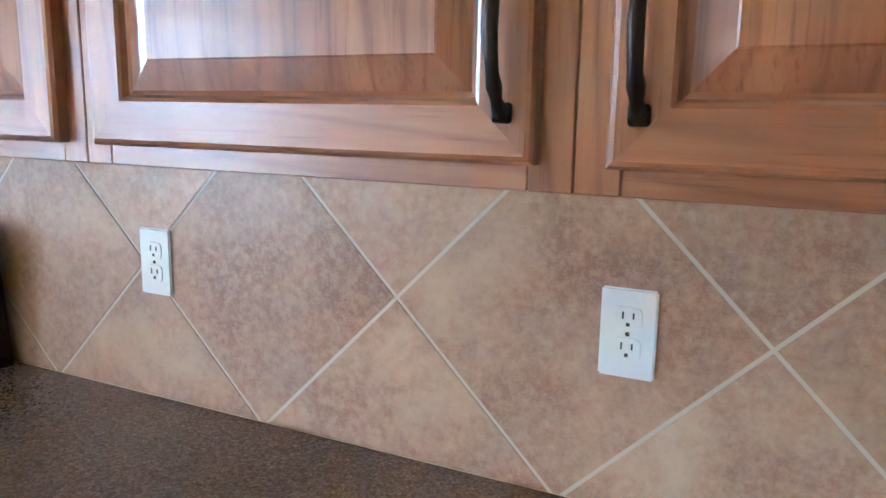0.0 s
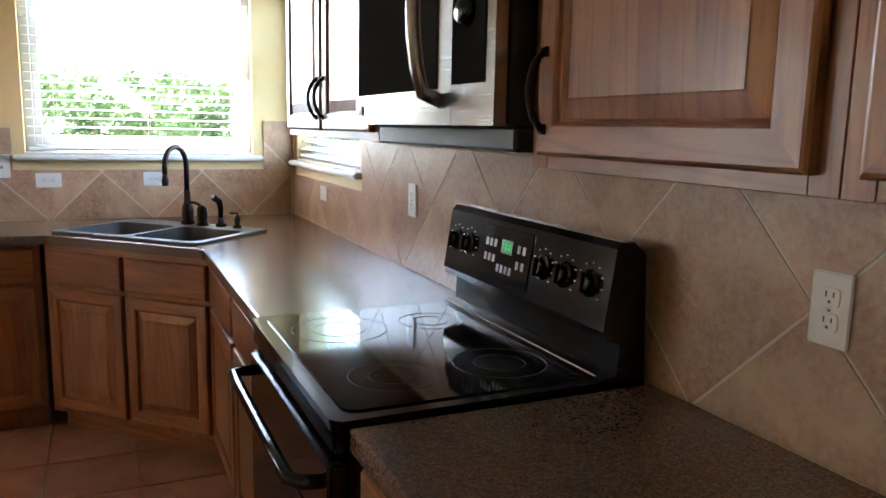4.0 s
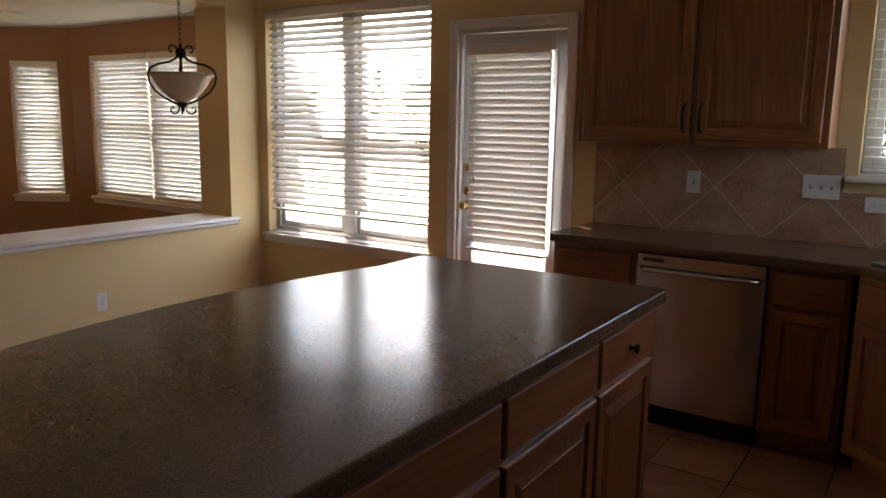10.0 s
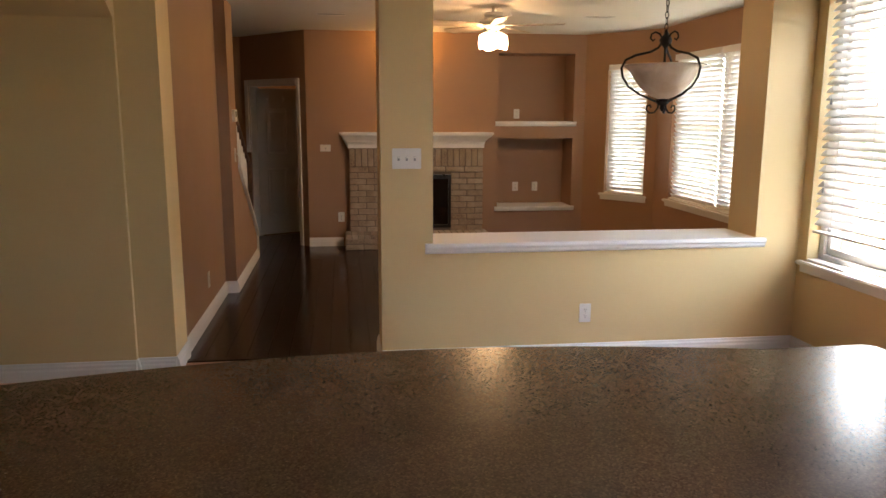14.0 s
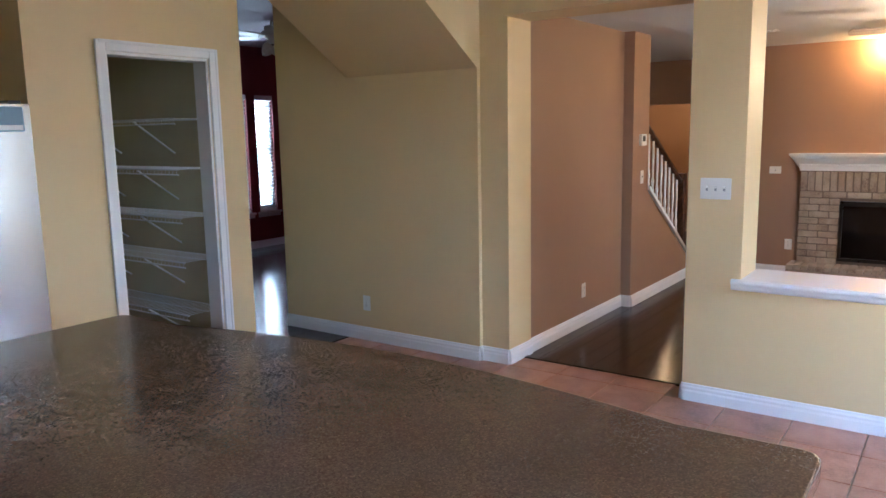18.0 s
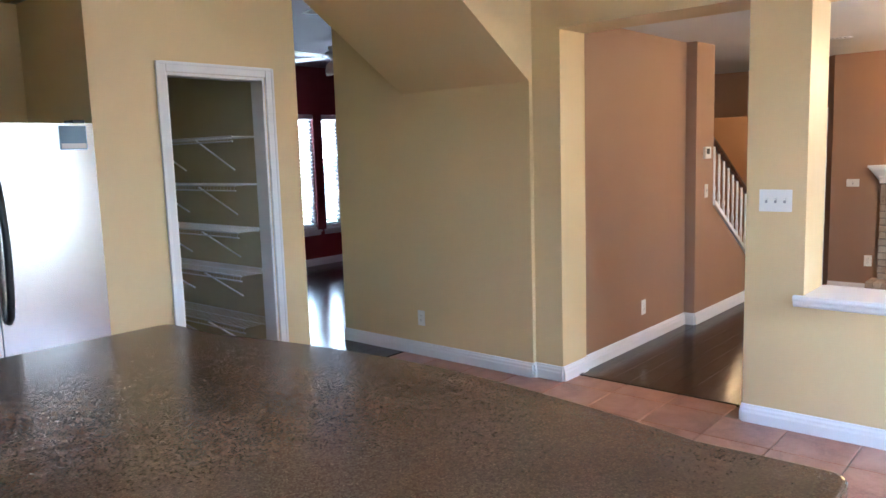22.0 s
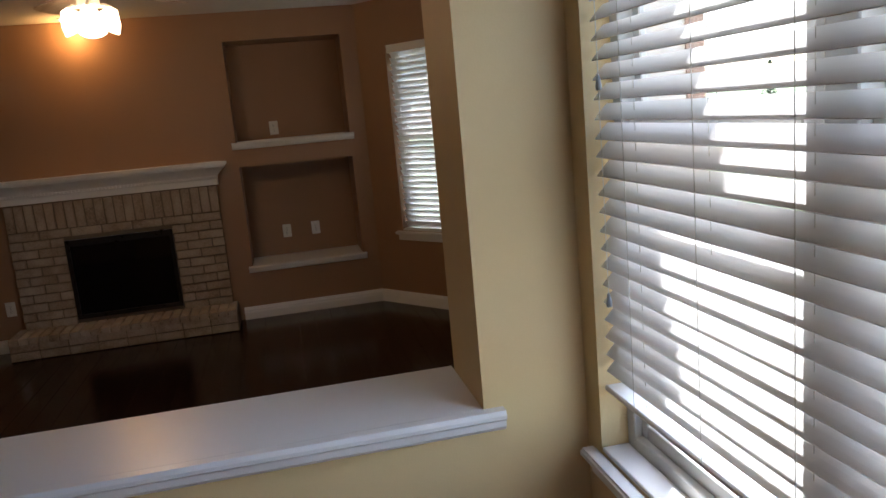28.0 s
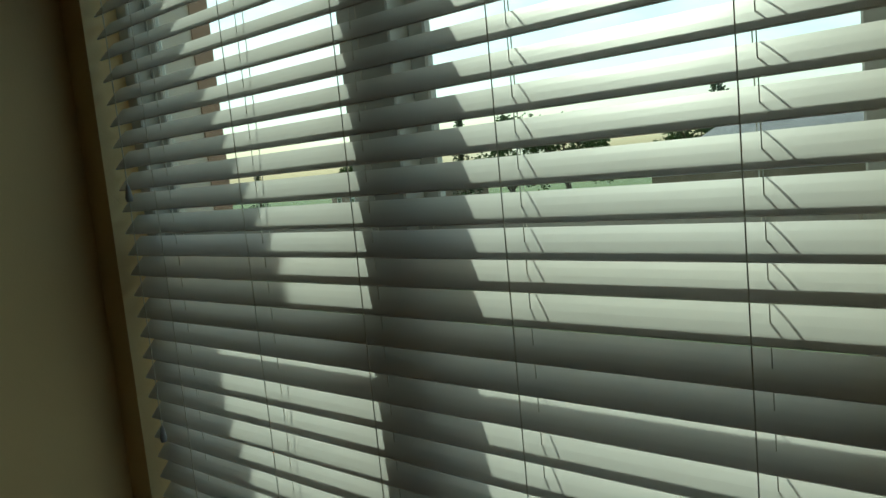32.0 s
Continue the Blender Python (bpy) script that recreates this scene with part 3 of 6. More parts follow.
def sash_window(name, m, w, h, units, label, depth=0.15, sill=True, sill_out=0.045, extra=0.05, meet=0.515, apron=True):
    """A white window of double-hung units in an opening w by h. Local: x along, y out to the weather, z up, inner wall face at y = 0."""
    t = thing(name, m, label, "window", kind="structure")
    fr = bmesh.new()
    f = 0.045
    y0, y1 = depth - 0.075, depth - 0.005
    for a, b, c, d in ((0, f, 0, h), (w - f, w, 0, h), (f, w - f, 0, f), (f, w - f, h - f, h)):
        box(fr, a, y0, c, b, y1, d, 0.003)
    uw = w / units
    for k in range(1, units):
        box(fr, k * uw - 0.056, y0 - 0.004, f, k * uw + 0.056, y1 + 0.004, h - f, 0.003)
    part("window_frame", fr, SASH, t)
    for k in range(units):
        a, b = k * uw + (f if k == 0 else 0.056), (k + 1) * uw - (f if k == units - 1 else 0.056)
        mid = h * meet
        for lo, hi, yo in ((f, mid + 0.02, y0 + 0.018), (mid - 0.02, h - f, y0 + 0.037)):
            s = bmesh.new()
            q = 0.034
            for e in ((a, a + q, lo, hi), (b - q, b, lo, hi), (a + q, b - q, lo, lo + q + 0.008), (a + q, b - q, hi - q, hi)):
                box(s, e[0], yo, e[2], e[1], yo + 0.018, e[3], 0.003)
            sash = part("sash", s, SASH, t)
            g = part("pane", cube(a + q, yo + 0.007, lo + q + 0.008, b - q, yo + 0.011, hi - q), GLASS, sash)
            g.visible_shadow = False
    if sill:
        s = bmesh.new()
        box(s, -extra, -sill_out, -0.028, w + extra, 0.0, -0.002, 0.007, 2)
        box(s, 0.001, 0.0, -0.001, w - 0.001, y0, 0.012, 0.003)
        if apron:
            box(s, -extra + 0.01, -0.016, -0.075, w + extra - 0.01, -0.002, -0.028, 0.004)
        part("window_sill", s, WHITE, t)
    return t


def slat_mesh(w, tilt, width=0.050, crown=0.0009):
    """One slightly crowned blind slat; the room side hangs low by tilt degrees."""
    bm = bmesh.new()
    n = 4
    rows = []
    for side in (0, 1):
        for k in range(n + 1):
            s = (k / n - 0.5) * width
            z = crown * (1 - (2 * k / n - 1) ** 2) - side * 0.0028
            c, d = math.cos(radians(tilt)), math.sin(radians(tilt))
            y, zz = s * c - z * d, s * d + z * c
            rows.append((bm.verts.new((0.006, y, zz)), bm.verts.new((w - 0.006, y, zz))))
    top, bot = rows[:n + 1], rows[n + 1:]
    for k in range(n):
        bm.faces.new((top[k][0], top[k][1], top[k + 1][1], top[k + 1][0]))
        bm.faces.new((bot[k][0], bot[k + 1][0], bot[k + 1][1], bot[k][1]))
    bm.faces.new((top[0][0], bot[0][0], bot[0][1], top[0][1]))
    bm.faces.new((top[n][0], top[n][1], bot[n][1], bot[n][0]))
    for e in (0, 1):
        bm.faces.new([top[k][e] for k in range(n + 1)] + [bot[k][e] for k in range(n, -1, -1)])
    me = bpy.data.meshes.new("slat")
    bmesh.ops.recalc_face_normals(bm, faces=bm.faces)
    bm.to_mesh(me)
    bm.free()
    me.materials.append(SLAT)
    return me


def blind(m, w, top, bottom, pitch, tilt, label, cords, wands=(), pull=(), group="", seed=1, width=0.05):
    """A slatted blind hung in an opening. Local: x along, y out, z up; slats centred on y = 0."""
    rnd = random.Random(seed)
    t = thing("window_blind", m, label, "window blind", group)
    part("headrail", cube(0.003, -0.028, top - 0.045, w - 0.003, 0.028, top - 0.002, edge=0.004), SLAT, t)
    part("valance", cube(0.0, -0.037, top - 0.062, w, -0.030, top - 0.001, edge=0.003), SLAT, t)
    me = slat_mesh(w, tilt, width)
    z = top - 0.075
    while z > bottom + 0.03:
        again("slat", me, t, pose(0, rnd.uniform(-0.0008, 0.0008), z + rnd.uniform(-0.0012, 0.0012), rnd.uniform(-1.2, 1.2), rnd.uniform(-0.05, 0.05), 0))
        z -= pitch
    part("bottom_rail", cube(0.006, -0.026, bottom, w - 0.006, 0.026, bottom + 0.016, edge=0.004), SLAT, t)
    for c in cords:
        bm = bmesh.new()
        for dy in (-0.025, 0.025):
            tube([(c, dy, bottom + 0.01), (c, dy, top - 0.04)], 0.0009, 4, bm=bm)
        tube([(c + 0.012, 0.0, bottom + 0.01), (c + 0.012, 0.0, top - 0.04)], 0.0008, 4, bm=bm)
        part("ladder_cord", bm, CORD, t)
    for x, z0 in wands:
        bm = tube([(x, -0.045, top - 0.05), (x, -0.044, z0 + 0.03)], 0.0011, 5)
        w_ob = part("lift_cord", bm, CORD, t)
        part("tassel", lathe([(0.002, 0.035), (0.004, 0.03), (0.0075, 0.008), (0.006, 0.0), (0.0, 0.0)], 10, place=(x, -0.044, z0)), GREY_PLASTIC, w_ob, smooth=True)
    return t


WEST = lambda y0, z0: Matrix.Translation((0, y0, z0)) @ Matrix.Rotation(radians(90), 4, 'Z')      # x along +y, y out to -x
NORTH = lambda x1, z0: Matrix.Translation((x1, 0, z0)) @ Matrix.Rotation(radians(0), 4, 'Z')     # x along +x, y out to +y

w0, w1, wb, wt = NOOK_WIN
sash_window("window_nook", WEST(w0, wb), w1 - w0, wt - wb, 2, "white double-hung breakfast nook window pair")
NOOK_TILT, NOOK_PITCH = 46, 0.0458
blind(WEST(w0 + 0.012, 0) @ Matrix.Translation((0, 0.034, 0)), w1 - w0 - 0.024, wt - 0.002, 0.775, NOOK_PITCH, NOOK_TILT,
      "white slatted blind lowered over the nook window", (0.17, 0.46, 0.74, 1.02, 1.32), wands=((0.10, 1.535), (0.10, 1.025)), seed=3)
w0, w1, wb, wt = SINK_WIN
sash_window("window_sink", WEST(w0, wb), w1 - w0, wt - wb, 1, "white double-hung window above the sink", meet=0.575, apron=False)
blind(WEST(w0 + 0.01, 0) @ Matrix.Translation((0, 0.034, 0)), w1 - w0 - 0.02, wt - 0.002, wb + 0.02, 0.0445, 6,
      "white slatted blind with open slats over the sink window", (0.13, 0.57, 1.0), seed=5)
w0, w1, wb, wt = SIDE_WIN
sash_window("window_side", NORTH(w0, wb), w1 - w0, wt - wb, 1, "white double-hung window beside the sink", meet=0.575, apron=False)
blind(NORTH(w0 + 0.01, 0) @ Matrix.Translation((0, 0.034, 0)), w1 - w0 - 0.02, wt - 0.002, wb + 0.02, 0.0445, 20,
      "white slatted blind over the corner window", (0.13, 0.57, 1.0), seed=6)
w0, w1, wb, wt = LIV_WIN
LIVW = Matrix.Translation((-0.53, w0, wb)) @ Matrix.Rotation(radians(90), 4, 'Z')
sash_window("window_living", LIVW, w1 - w0, wt - wb, 2, "white living room window pair", depth=0.14)
for k in (0, 1):
    blind(Matrix.Translation((-0.53, w0 + 0.01 + k * (w1 - w0) / 2, 0)) @ Matrix.Rotation(radians(90), 4, 'Z') @ Matrix.Translation((0, 0.034, 0)),
          (w1 - w0) / 2 - 0.02, wt - 0.002, wb + 0.006, 0.0445, -58, "white slatted blind over the living room window", (0.12, 0.72), group="living room blinds", seed=8 + k)
bay_w = bay_m @ Matrix.Translation((0.63, 0, 0.60)) @ Matrix.Rotation(radians(180), 4, 'Z')
sash_window("window_bay", bay_w, 0.50, 1.42, 1, "narrow white bay window", depth=0.14)
blind(bay_m @ Matrix.Translation((0.62, 0, 0)) @ Matrix.Rotation(radians(180), 4, 'Z') @ Matrix.Translation((0, 0.034, 0)), 0.48, 2.018, 0.604, 0.0445, -58,
      "white slatted blind over the narrow bay window", (0.08, 0.40), group="living room blinds", seed=11)
for k, (y0, y1) in enumerate(((-8.11, -7.79), (-8.58, -8.26), (-7.42, -7.10))):
    mm = Matrix.Translation((9.4, y1, 0.5)) @ Matrix.Rotation(radians(-90), 4, 'Z')
    sash_window("window_dining_%d" % (k + 1), mm, 0.32, 1.60, 1, "tall narrow white dining room window", depth=0.12)
    blind(Matrix.Translation((9.4, y1 - 0.008, 0)) @ Matrix.Rotation(radians(-90), 4, 'Z') @ Matrix.Translation((0, 0.03, 0)), 0.304, 2.098, 0.52, 0.05, -26,
          "white slatted blind over the dining room window", (0.06, 0.245), group="dining room blinds", seed=20 + k)


# unseen window, added only to brighten the utility room and its door
mm = Matrix.Translation((6.10, 0.15, 1.5))
sash_window("window_added_utility", mm, 0.45, 0.6, 1, "unseen white double-hung window added to light the utility room", depth=0.10)
# added area lamps outside the dining panes, boosting the sky's light indoors
for y in (-7.95, -8.42, -7.26):
    sky_lamp = new("added_sky_fill", bpy.data.lights.new("added_sky_fill", 'AREA'))
    sky_lamp.data.shape, sky_lamp.data.size, sky_lamp.data.size_y, sky_lamp.data.energy, sky_lamp.data.color = 'RECTANGLE', 1.5, 0.30, 1.1, (0.9, 0.95, 1.0)
    sky_lamp.matrix_world = look((9.56, y, 1.30), (8.0, y, 1.30), 90)


# back door with its own blind
def glazed_door():
    y0, y1, _, h = BACK_DOOR
    w = y1 - y0
    m = WEST(y0, 0)
    part("casing", casing(bmesh.new(), w, h), WHITE, tagged(thing("door_frame_back", m, "white moulded back door casing", "door frame", kind="structure"), kind="structure"))
    t = thing("door_back", m @ Matrix.Translation((0, 0.03, 0.01)), "white glazed back door with a slatted blind and brass locks", "door", kind="structure")
    jamb = bmesh.new()
    for a, b, c, d in ((0.0, 0.018, 0, h - 0.012), (w - 0.018, w, 0, h - 0.012), (0.018, w - 0.018, h - 0.03, h - 0.012)):
        box(jamb, a, -0.028, c, b, 0.1, d)
    part("jamb", jamb, WHITE, t)
    lf = bmesh.new()
    a, b = 0.022, w - 0.022
    gx0, gx1, gz0, gz1 = a + 0.075, b - 0.075, 0.30, h - 0.14
    for e in ((a, gx0, 0.0, h - 0.034), (gx1, b, 0.0, h - 0.034), (gx0, gx1, 0.0, gz0), (gx0, gx1, gz1, h - 0.034)):
        box(lf, e[0], 0.0, e[2], e[1], 0.042, e[3], 0.002)
    leaf = part("door_leaf", lf, DOOR_WHITE, t)
    bead = bmesh.new()
    for e in ((gx0 - 0.02, gx0 + 0.012, gz0, gz1), (gx1 - 0.012, gx1 + 0.02, gz0, gz1), (gx0 + 0.012, gx1 - 0.012, gz0 - 0.02, gz0 + 0.012), (gx0 + 0.012, gx1 - 0.012, gz1 - 0.012, gz1 + 0.02)):
        box(bead, e[0], -0.009, e[2], e[1], 0.0, e[3], 0.003)
    part("glazing_bead", bead, DOOR_WHITE, leaf)
    g = part("pane", cube(gx0, 0.018, gz0, gx1, 0.024, gz1), GLASS, leaf)
    g.visible_shadow = False
    for z, kind in ((1.17, "deadbolt"), (1.02, "lock_plate"), (0.93, "door_knob")):
        k = lathe([(0.0, 0.0), (0.026, 0.0), (0.026, 0.006), (0.012, 0.010), (0.010, 0.03), (0.024, 0.042), (0.026, 0.055), (0.018, 0.066), (0.0, 0.068)] if kind == "door_knob"
                  else [(0.0, 0.0), (0.027, 0.0), (0.027, 0.008), (0.02, 0.014), (0.0, 0.015)], 20)
        bmesh.ops.transform(k, matrix=Matrix.Translation((a + 0.037, -0.001, z)) @ Matrix.Rotation(radians(90), 4, 'X'), verts=k.verts)
        part(kind, k, BRASS, t, "brass hardware", smooth=True)
    for z in (0.2, 0.95, 1.75):
        part("hinge", tube([(w - 0.016, -0.006, z), (w - 0.016, -0.006, z + 0.09)], 0.006, 8), BRASS, t)
    blind(m @ Matrix.Translation((gx0 - 0.008, -0.012, 0)), gx1 - gx0 + 0.016, gz1 + 0.045, 0.665, 0.0445, -66,
          "white slatted blind hung on the back door", (0.06, 0.26, 0.45), wands=((0.07, 1.10), (0.07, 0.72)), seed=31)


glazed_door()


def six_panel_door(name, m, w, h, label, knob_x, parent_kind="structure"):
    """A white six-panel leaf. Local: x across, faces -y and +y."""
    t = thing(name, m, label, "door", kind=parent_kind)
    bm = cube(0, 0, 0, w, 0.035, h, edge=0.002)
    leaf = part("door_leaf", bm, DOOR_WHITE, t)
    rows = ((0.13, 0.42), (0.66, 0.52), (1.30 if h < 1.99 else 1.33, 0.42))
    cols = ((0.11, w / 2 - 0.05), (w / 2 + 0.05, w - 0.11))
    zs = ((0.22, 0.80), (0.98, 1.52), (1.63, h - 0.13))
    for x0, x1 in cols:
        for z0, z1 in zs:
            for yy, s in ((0.0, -1), (0.035, 1)):
                q = bmesh.new()
                loops = []
                for inset, out in ((0, 0.0006), (0.008, 0.006), (0.016, 0.0015), (0.03, 0.0015), (0.05, 0.007)):
                    loops.append([q.verts.new((x, yy + s * out, z)) for x, z in ((x0 + inset, z0 + inset), (x1 - inset, z0 + inset), (x1 - inset, z1 - inset), (x0 + inset, z1 - inset))])
                for l0, l1 in zip(loops, loops[1:]):
                    for k in range(4):
                        q.faces.new((l0[k], l0[(k + 1) % 4], l1[(k + 1) % 4], l1[k]))
                q.faces.new(loops[-1])
                part("panel", q, DOOR_WHITE, leaf)
    for yy, rx in ((-0.001, 90), (0.036, -90)):
        k = lathe([(0.0, 0.0), (0.03, 0.0), (0.03, 0.005), (0.012, 0.010), (0.011, 0.03), (0.026, 0.042), (0.028, 0.055), (0.018, 0.066), (0.0, 0.068)], 18)
        bmesh.ops.transform(k, matrix=Matrix.Translation((knob_x, yy, 0.95)) @ Matrix.Rotation(radians(rx), 4, 'X'), verts=k.verts)
        part("door_knob", k, BRASS, t, "brass knob", smooth=True)
    return t


def framed(name, m, w, h, label, depth=0.12):
    t = thing(name, m, label, "door frame", kind="structure")
    part("casing", casing(bmesh.new(), w, h), WHITE, t)
    j = bmesh.new()
    for a, b, c, d in ((0.0, 0.016, 0, h), (w - 0.016, w, 0, h), (0.016, w - 0.016, h - 0.016, h)):
        box(j, a, 0.001, c, b, depth - 0.001, d)
    part("jamb", j, WHITE, t)
    return t


EAST = lambda y1: Matrix.Translation((PX, y1, 0)) @ Matrix.Rotation(radians(-90), 4, 'Z')    # x along -y, y into the wall (+x)
framed("door_frame_pantry", EAST(-3.525), 0.665, 2.02, "white moulded pantry door casing with no door hung")
framed("door_frame_side", EAST(-1.09), 0.81, 2.04, "white moulded casing of the side door")
six_panel_door("door_side", EAST(-1.09) @ Matrix.Translation((0.79, 0.09, 0.01)) @ Matrix.Rotation(radians(122), 4, 'Z'), 0.76, 2.02, "white six-panel side door standing ajar", 0.70)
framed("door_frame_hall", door_m @ Matrix.Translation((1.05, 0, 0)) @ Matrix.Rotation(radians(180), 4, 'Z'), 0.90, 1.80, "white casing of the hall door")
six_panel_door("door_hall", door_m @ Matrix.Translation((1.03, -0.085, 0.01)) @ Matrix.Rotation(radians(256), 4, 'Z'), 0.84, 1.76, "white six-panel hall door standing wide open", 0.78)

# ---- cabinets ----
def panel_front(w, h, raised=True, frame=0.048):
    """A moulded door or drawer front; its back lies on y = 0, its face looks to -y."""
    bm = bmesh.new()
    steps = [(0, 0.0), (0, 0.013), (0.003, 0.0175), (0.007, 0.019)]
    if raised:
        steps += [(frame, 0.019), (frame + 0.004, 0.0165), (frame + 0.007, 0.010), (frame + 0.013, 0.008)]
    loops = [[bm.verts.new((x, -d, z)) for x, z in ((i, i), (w - i, i), (w - i, h - i), (i, h - i))] for i, d in steps]
    for l0, l1 in zip(loops, loops[1:]):
        for k in range(4):
            f = bm.faces.new((l0[k], l0[(k + 1) % 4], l1[(k + 1) % 4], l1[k]))
            f.material_index = 1 if k in (0, 2) else 0
    f = bm.faces.new(loops[-1])
    f.material_index = 0 if raised else 1
    bm.faces.new(loops[0][::-1])
    return bm


def raised_panel(w, h, frame=0.048):
    bm = bmesh.new()
    i0 = frame + 0.012
    steps = [(i0, 0.006), (i0, 0.009), (i0 + 0.030, 0.0165), (i0 + 0.032, 0.018)]
    loops = [[bm.verts.new((x, -d, z)) for x, z in ((i, i), (w - i, i), (w - i, h - i), (i, h - i))] for i, d in steps]
    for l0, l1 in zip(loops, loops[1:]):
        for k in range(4):
            bm.faces.new((l0[k], l0[(k + 1) % 4], l1[(k + 1) % 4], l1[k]))
    bm.faces.new(loops[-1])
    bm.faces.new(loops[0][::-1])
    return bm


def bow_pull(length=0.125):
    """An upright bowed pull with swollen ends."""
    pts, tp = [], []
    for k in range(13):
        u = k / 12
        z = (u - 0.5) * length
        pts.append((0, -0.006 - 0.026 * math.sin(math.pi * u) ** 0.7, z))
        tp.append(1.9 if k in (0, 12) else 1.2 if k in (1, 11) else 1.75 if k in (2, 10) else 1.05 + 0.45 * math.sin(math.pi * u))
    bm = tube(pts, 0.0042, 8, taper=tp)
    for z in (-length / 2, length / 2):
        box(bm, -0.0085, -0.007, z - 0.0085, 0.0085, 0.0, z + 0.0085, 0.002)
    return bm


def knob():
    bm = lathe([(0, 0), (0.009, 0), (0.008, 0.004), (0.005, 0.008), (0.006, 0.014), (0.015, 0.02), (0.016, 0.026), (0.011, 0.031), (0, 0.032)], 14)
    bmesh.ops.transform(bm, matrix=Matrix.Rotation(radians(90), 4, 'X'), verts=bm.verts)
    return bm


def door_on(parent, x, y, z, w, h, pull=None, pull_z=0.1):
    """pull: distance of the handle from the door's left edge."""
    d = part("door", panel_front(w, h), [OAK_Z, OAK_X], parent)
    d.location = (x, y, z)
    part("panel", raised_panel(w, h), OAK_Z, d)
    if pull is not None:
        p = part("handle", bow_pull(), BRONZE, d, "dark bowed metal pull", smooth=True)
        p.location = (pull, -0.019, pull_z)
    return d


def drawer_on(parent, x, y, z, w, h, knobs=()):
    d = part("drawer_front", panel_front(w, h, False), [OAK_Z, OAK_X], parent)
    d.location = (x, y, z)
    for k in knobs:
        p = part("knob", knob(), BRONZE, d, "dark round metal knob", smooth=True)
        p.location = (k, -0.019, h / 2)
    return d


def base_cabinet(m, w, doors=1, label="stained oak base cabinet with raised-panel door", knobs=True, drawers=None, depth=0.61, pulls=False, group="base cabinets"):
    t = thing("base_cabinet", m, label, "cabinet", group)
    bm = bmesh.new()
    box(bm, 0, -depth, 0.10, w, -0.004, 0.873)
    box(bm, 0.002, -depth + 0.07, 0.0, w - 0.002, -0.02, 0.10)
    part("body", bm, OAK_Z, t)
    n = doors
    g = 0.022
    cell = (w - g) / n
    dr = n if drawers is None else drawers
    cd = (w - g) / max(dr, 1)
    for k in range(dr):
        drawer_on(t, g + k * cd, -depth, 0.700, cd - g, 0.148, ((cd - g) / 2,) if knobs else ())
    for k in range(n):
        door_on(t, g + k * cell, -depth, 0.125, cell - g, 0.555)
    return t


def wall_cabinet(m, w, h, pulls, label="stained oak wall cabinet with raised-panel doors", depth=0.31, group="wall cabinets", rail=0.023, first=0.030):
    """pulls: for each door the side of its handle, 'l' or 'r'."""
    t = thing("wall_cabinet", m, label, "cabinet", group)
    part("body", cube(0.002, -depth + 0.019, 0.002, w - 0.002, -0.004, h - 0.002), OAK_Z, t)
    n = len(pulls)
    g = 0.030
    cell = (w - first) / n
    cuts = [0.0, first + 0.010] + [q for k in range(1, n) for q in (first + k * cell - g - 0.010, first + k * cell + 0.010)] + [w - g - 0.010, w]
    for x0, x1 in zip(cuts[::2], cuts[1::2]):
        part("stile", cube(x0 + 0.0005, -depth, 0.0, x1 - 0.0005, -depth + 0.019, h, edge=0.0012), OAK_Z, t)
    for x0, x1 in zip(cuts[1::2], cuts[2::2]):
        for z0, z1 in ((0.0, rail + 0.012), (h - 0.045, h)):
            part("rail", cube(x0, -depth + 0.0004, z0, x1, -depth + 0.019, z1, edge=0.0012), OAK_X, t)
    for k, side in enumerate(pulls):
        dw = cell - g
        door_on(t, first + k * cell, -depth, rail, dw, h - rail - 0.03, 0.026 if side == 'l' else dw - 0.026, 0.105)
    return t


NW = lambda x: Matrix.Translation((x, 0, 0))                                              # fronts face -y
WW = lambda y: Matrix.Translation((0, y, 0)) @ Matrix.Rotation(radians(90), 4, 'Z')       # fronts face +x, along +y
CB = 1.352     # underside of the wall cabinets
base_cabinet(WW(-2.635), 0.44, 1, "stained oak end base cabinet beside the dishwasher", knobs=False, depth=0.54)
base_cabinet(WW(-1.595), 0.325, 1, "narrow stained oak base cabinet beside the dishwasher", knobs=False, depth=0.54)
base_cabinet(NW(1.19), 0.575, 1, knobs=False)
base_cabinet(NW(1.767), 0.588, 1, "stained oak base cabinet beside the range", knobs=False)
base_cabinet(NW(3.124), 0.61, 1, "stained oak base cabinet beside the range", knobs=True)
base_cabinet(NW(3.736), 0.62, 1, knobs=True)
base_cabinet(NW(4.358), 0.71, 1, knobs=True)
wall_cabinet(WW(-2.635) @ Matrix.Translation((0, 0, 1.375)), 1.19, 0.92, "rl", "dark-shaded stained oak double wall cabinet beside the window")
wall_cabinet(NW(1.27) @ Matrix.Translation((0, 0, 1.378)), 1.06, 0.90, "rl", "stained oak double wall cabinet beside the microwave")
wall_cabinet(NW(2.36) @ Matrix.Translation((0, 0, 1.84)), 0.768, 0.435, "rl", "short stained oak cabinet above the microwave")
wall_cabinet(NW(3.132) @ Matrix.Translation((0, 0, CB)), 0.610, 0.90, "l", "stained oak wall cabinet beside the microwave", first=0.040)
wall_cabinet(NW(3.742) @ Matrix.Translation((0, 0, CB)), 0.583, 0.90, "r", "stained oak wall cabinet with a bowed pull")
wall_cabinet(NW(4.325) @ Matrix.Translation((0, 0, CB)), 0.740, 0.90, "l", "stained oak wall cabinet with a bowed pull")

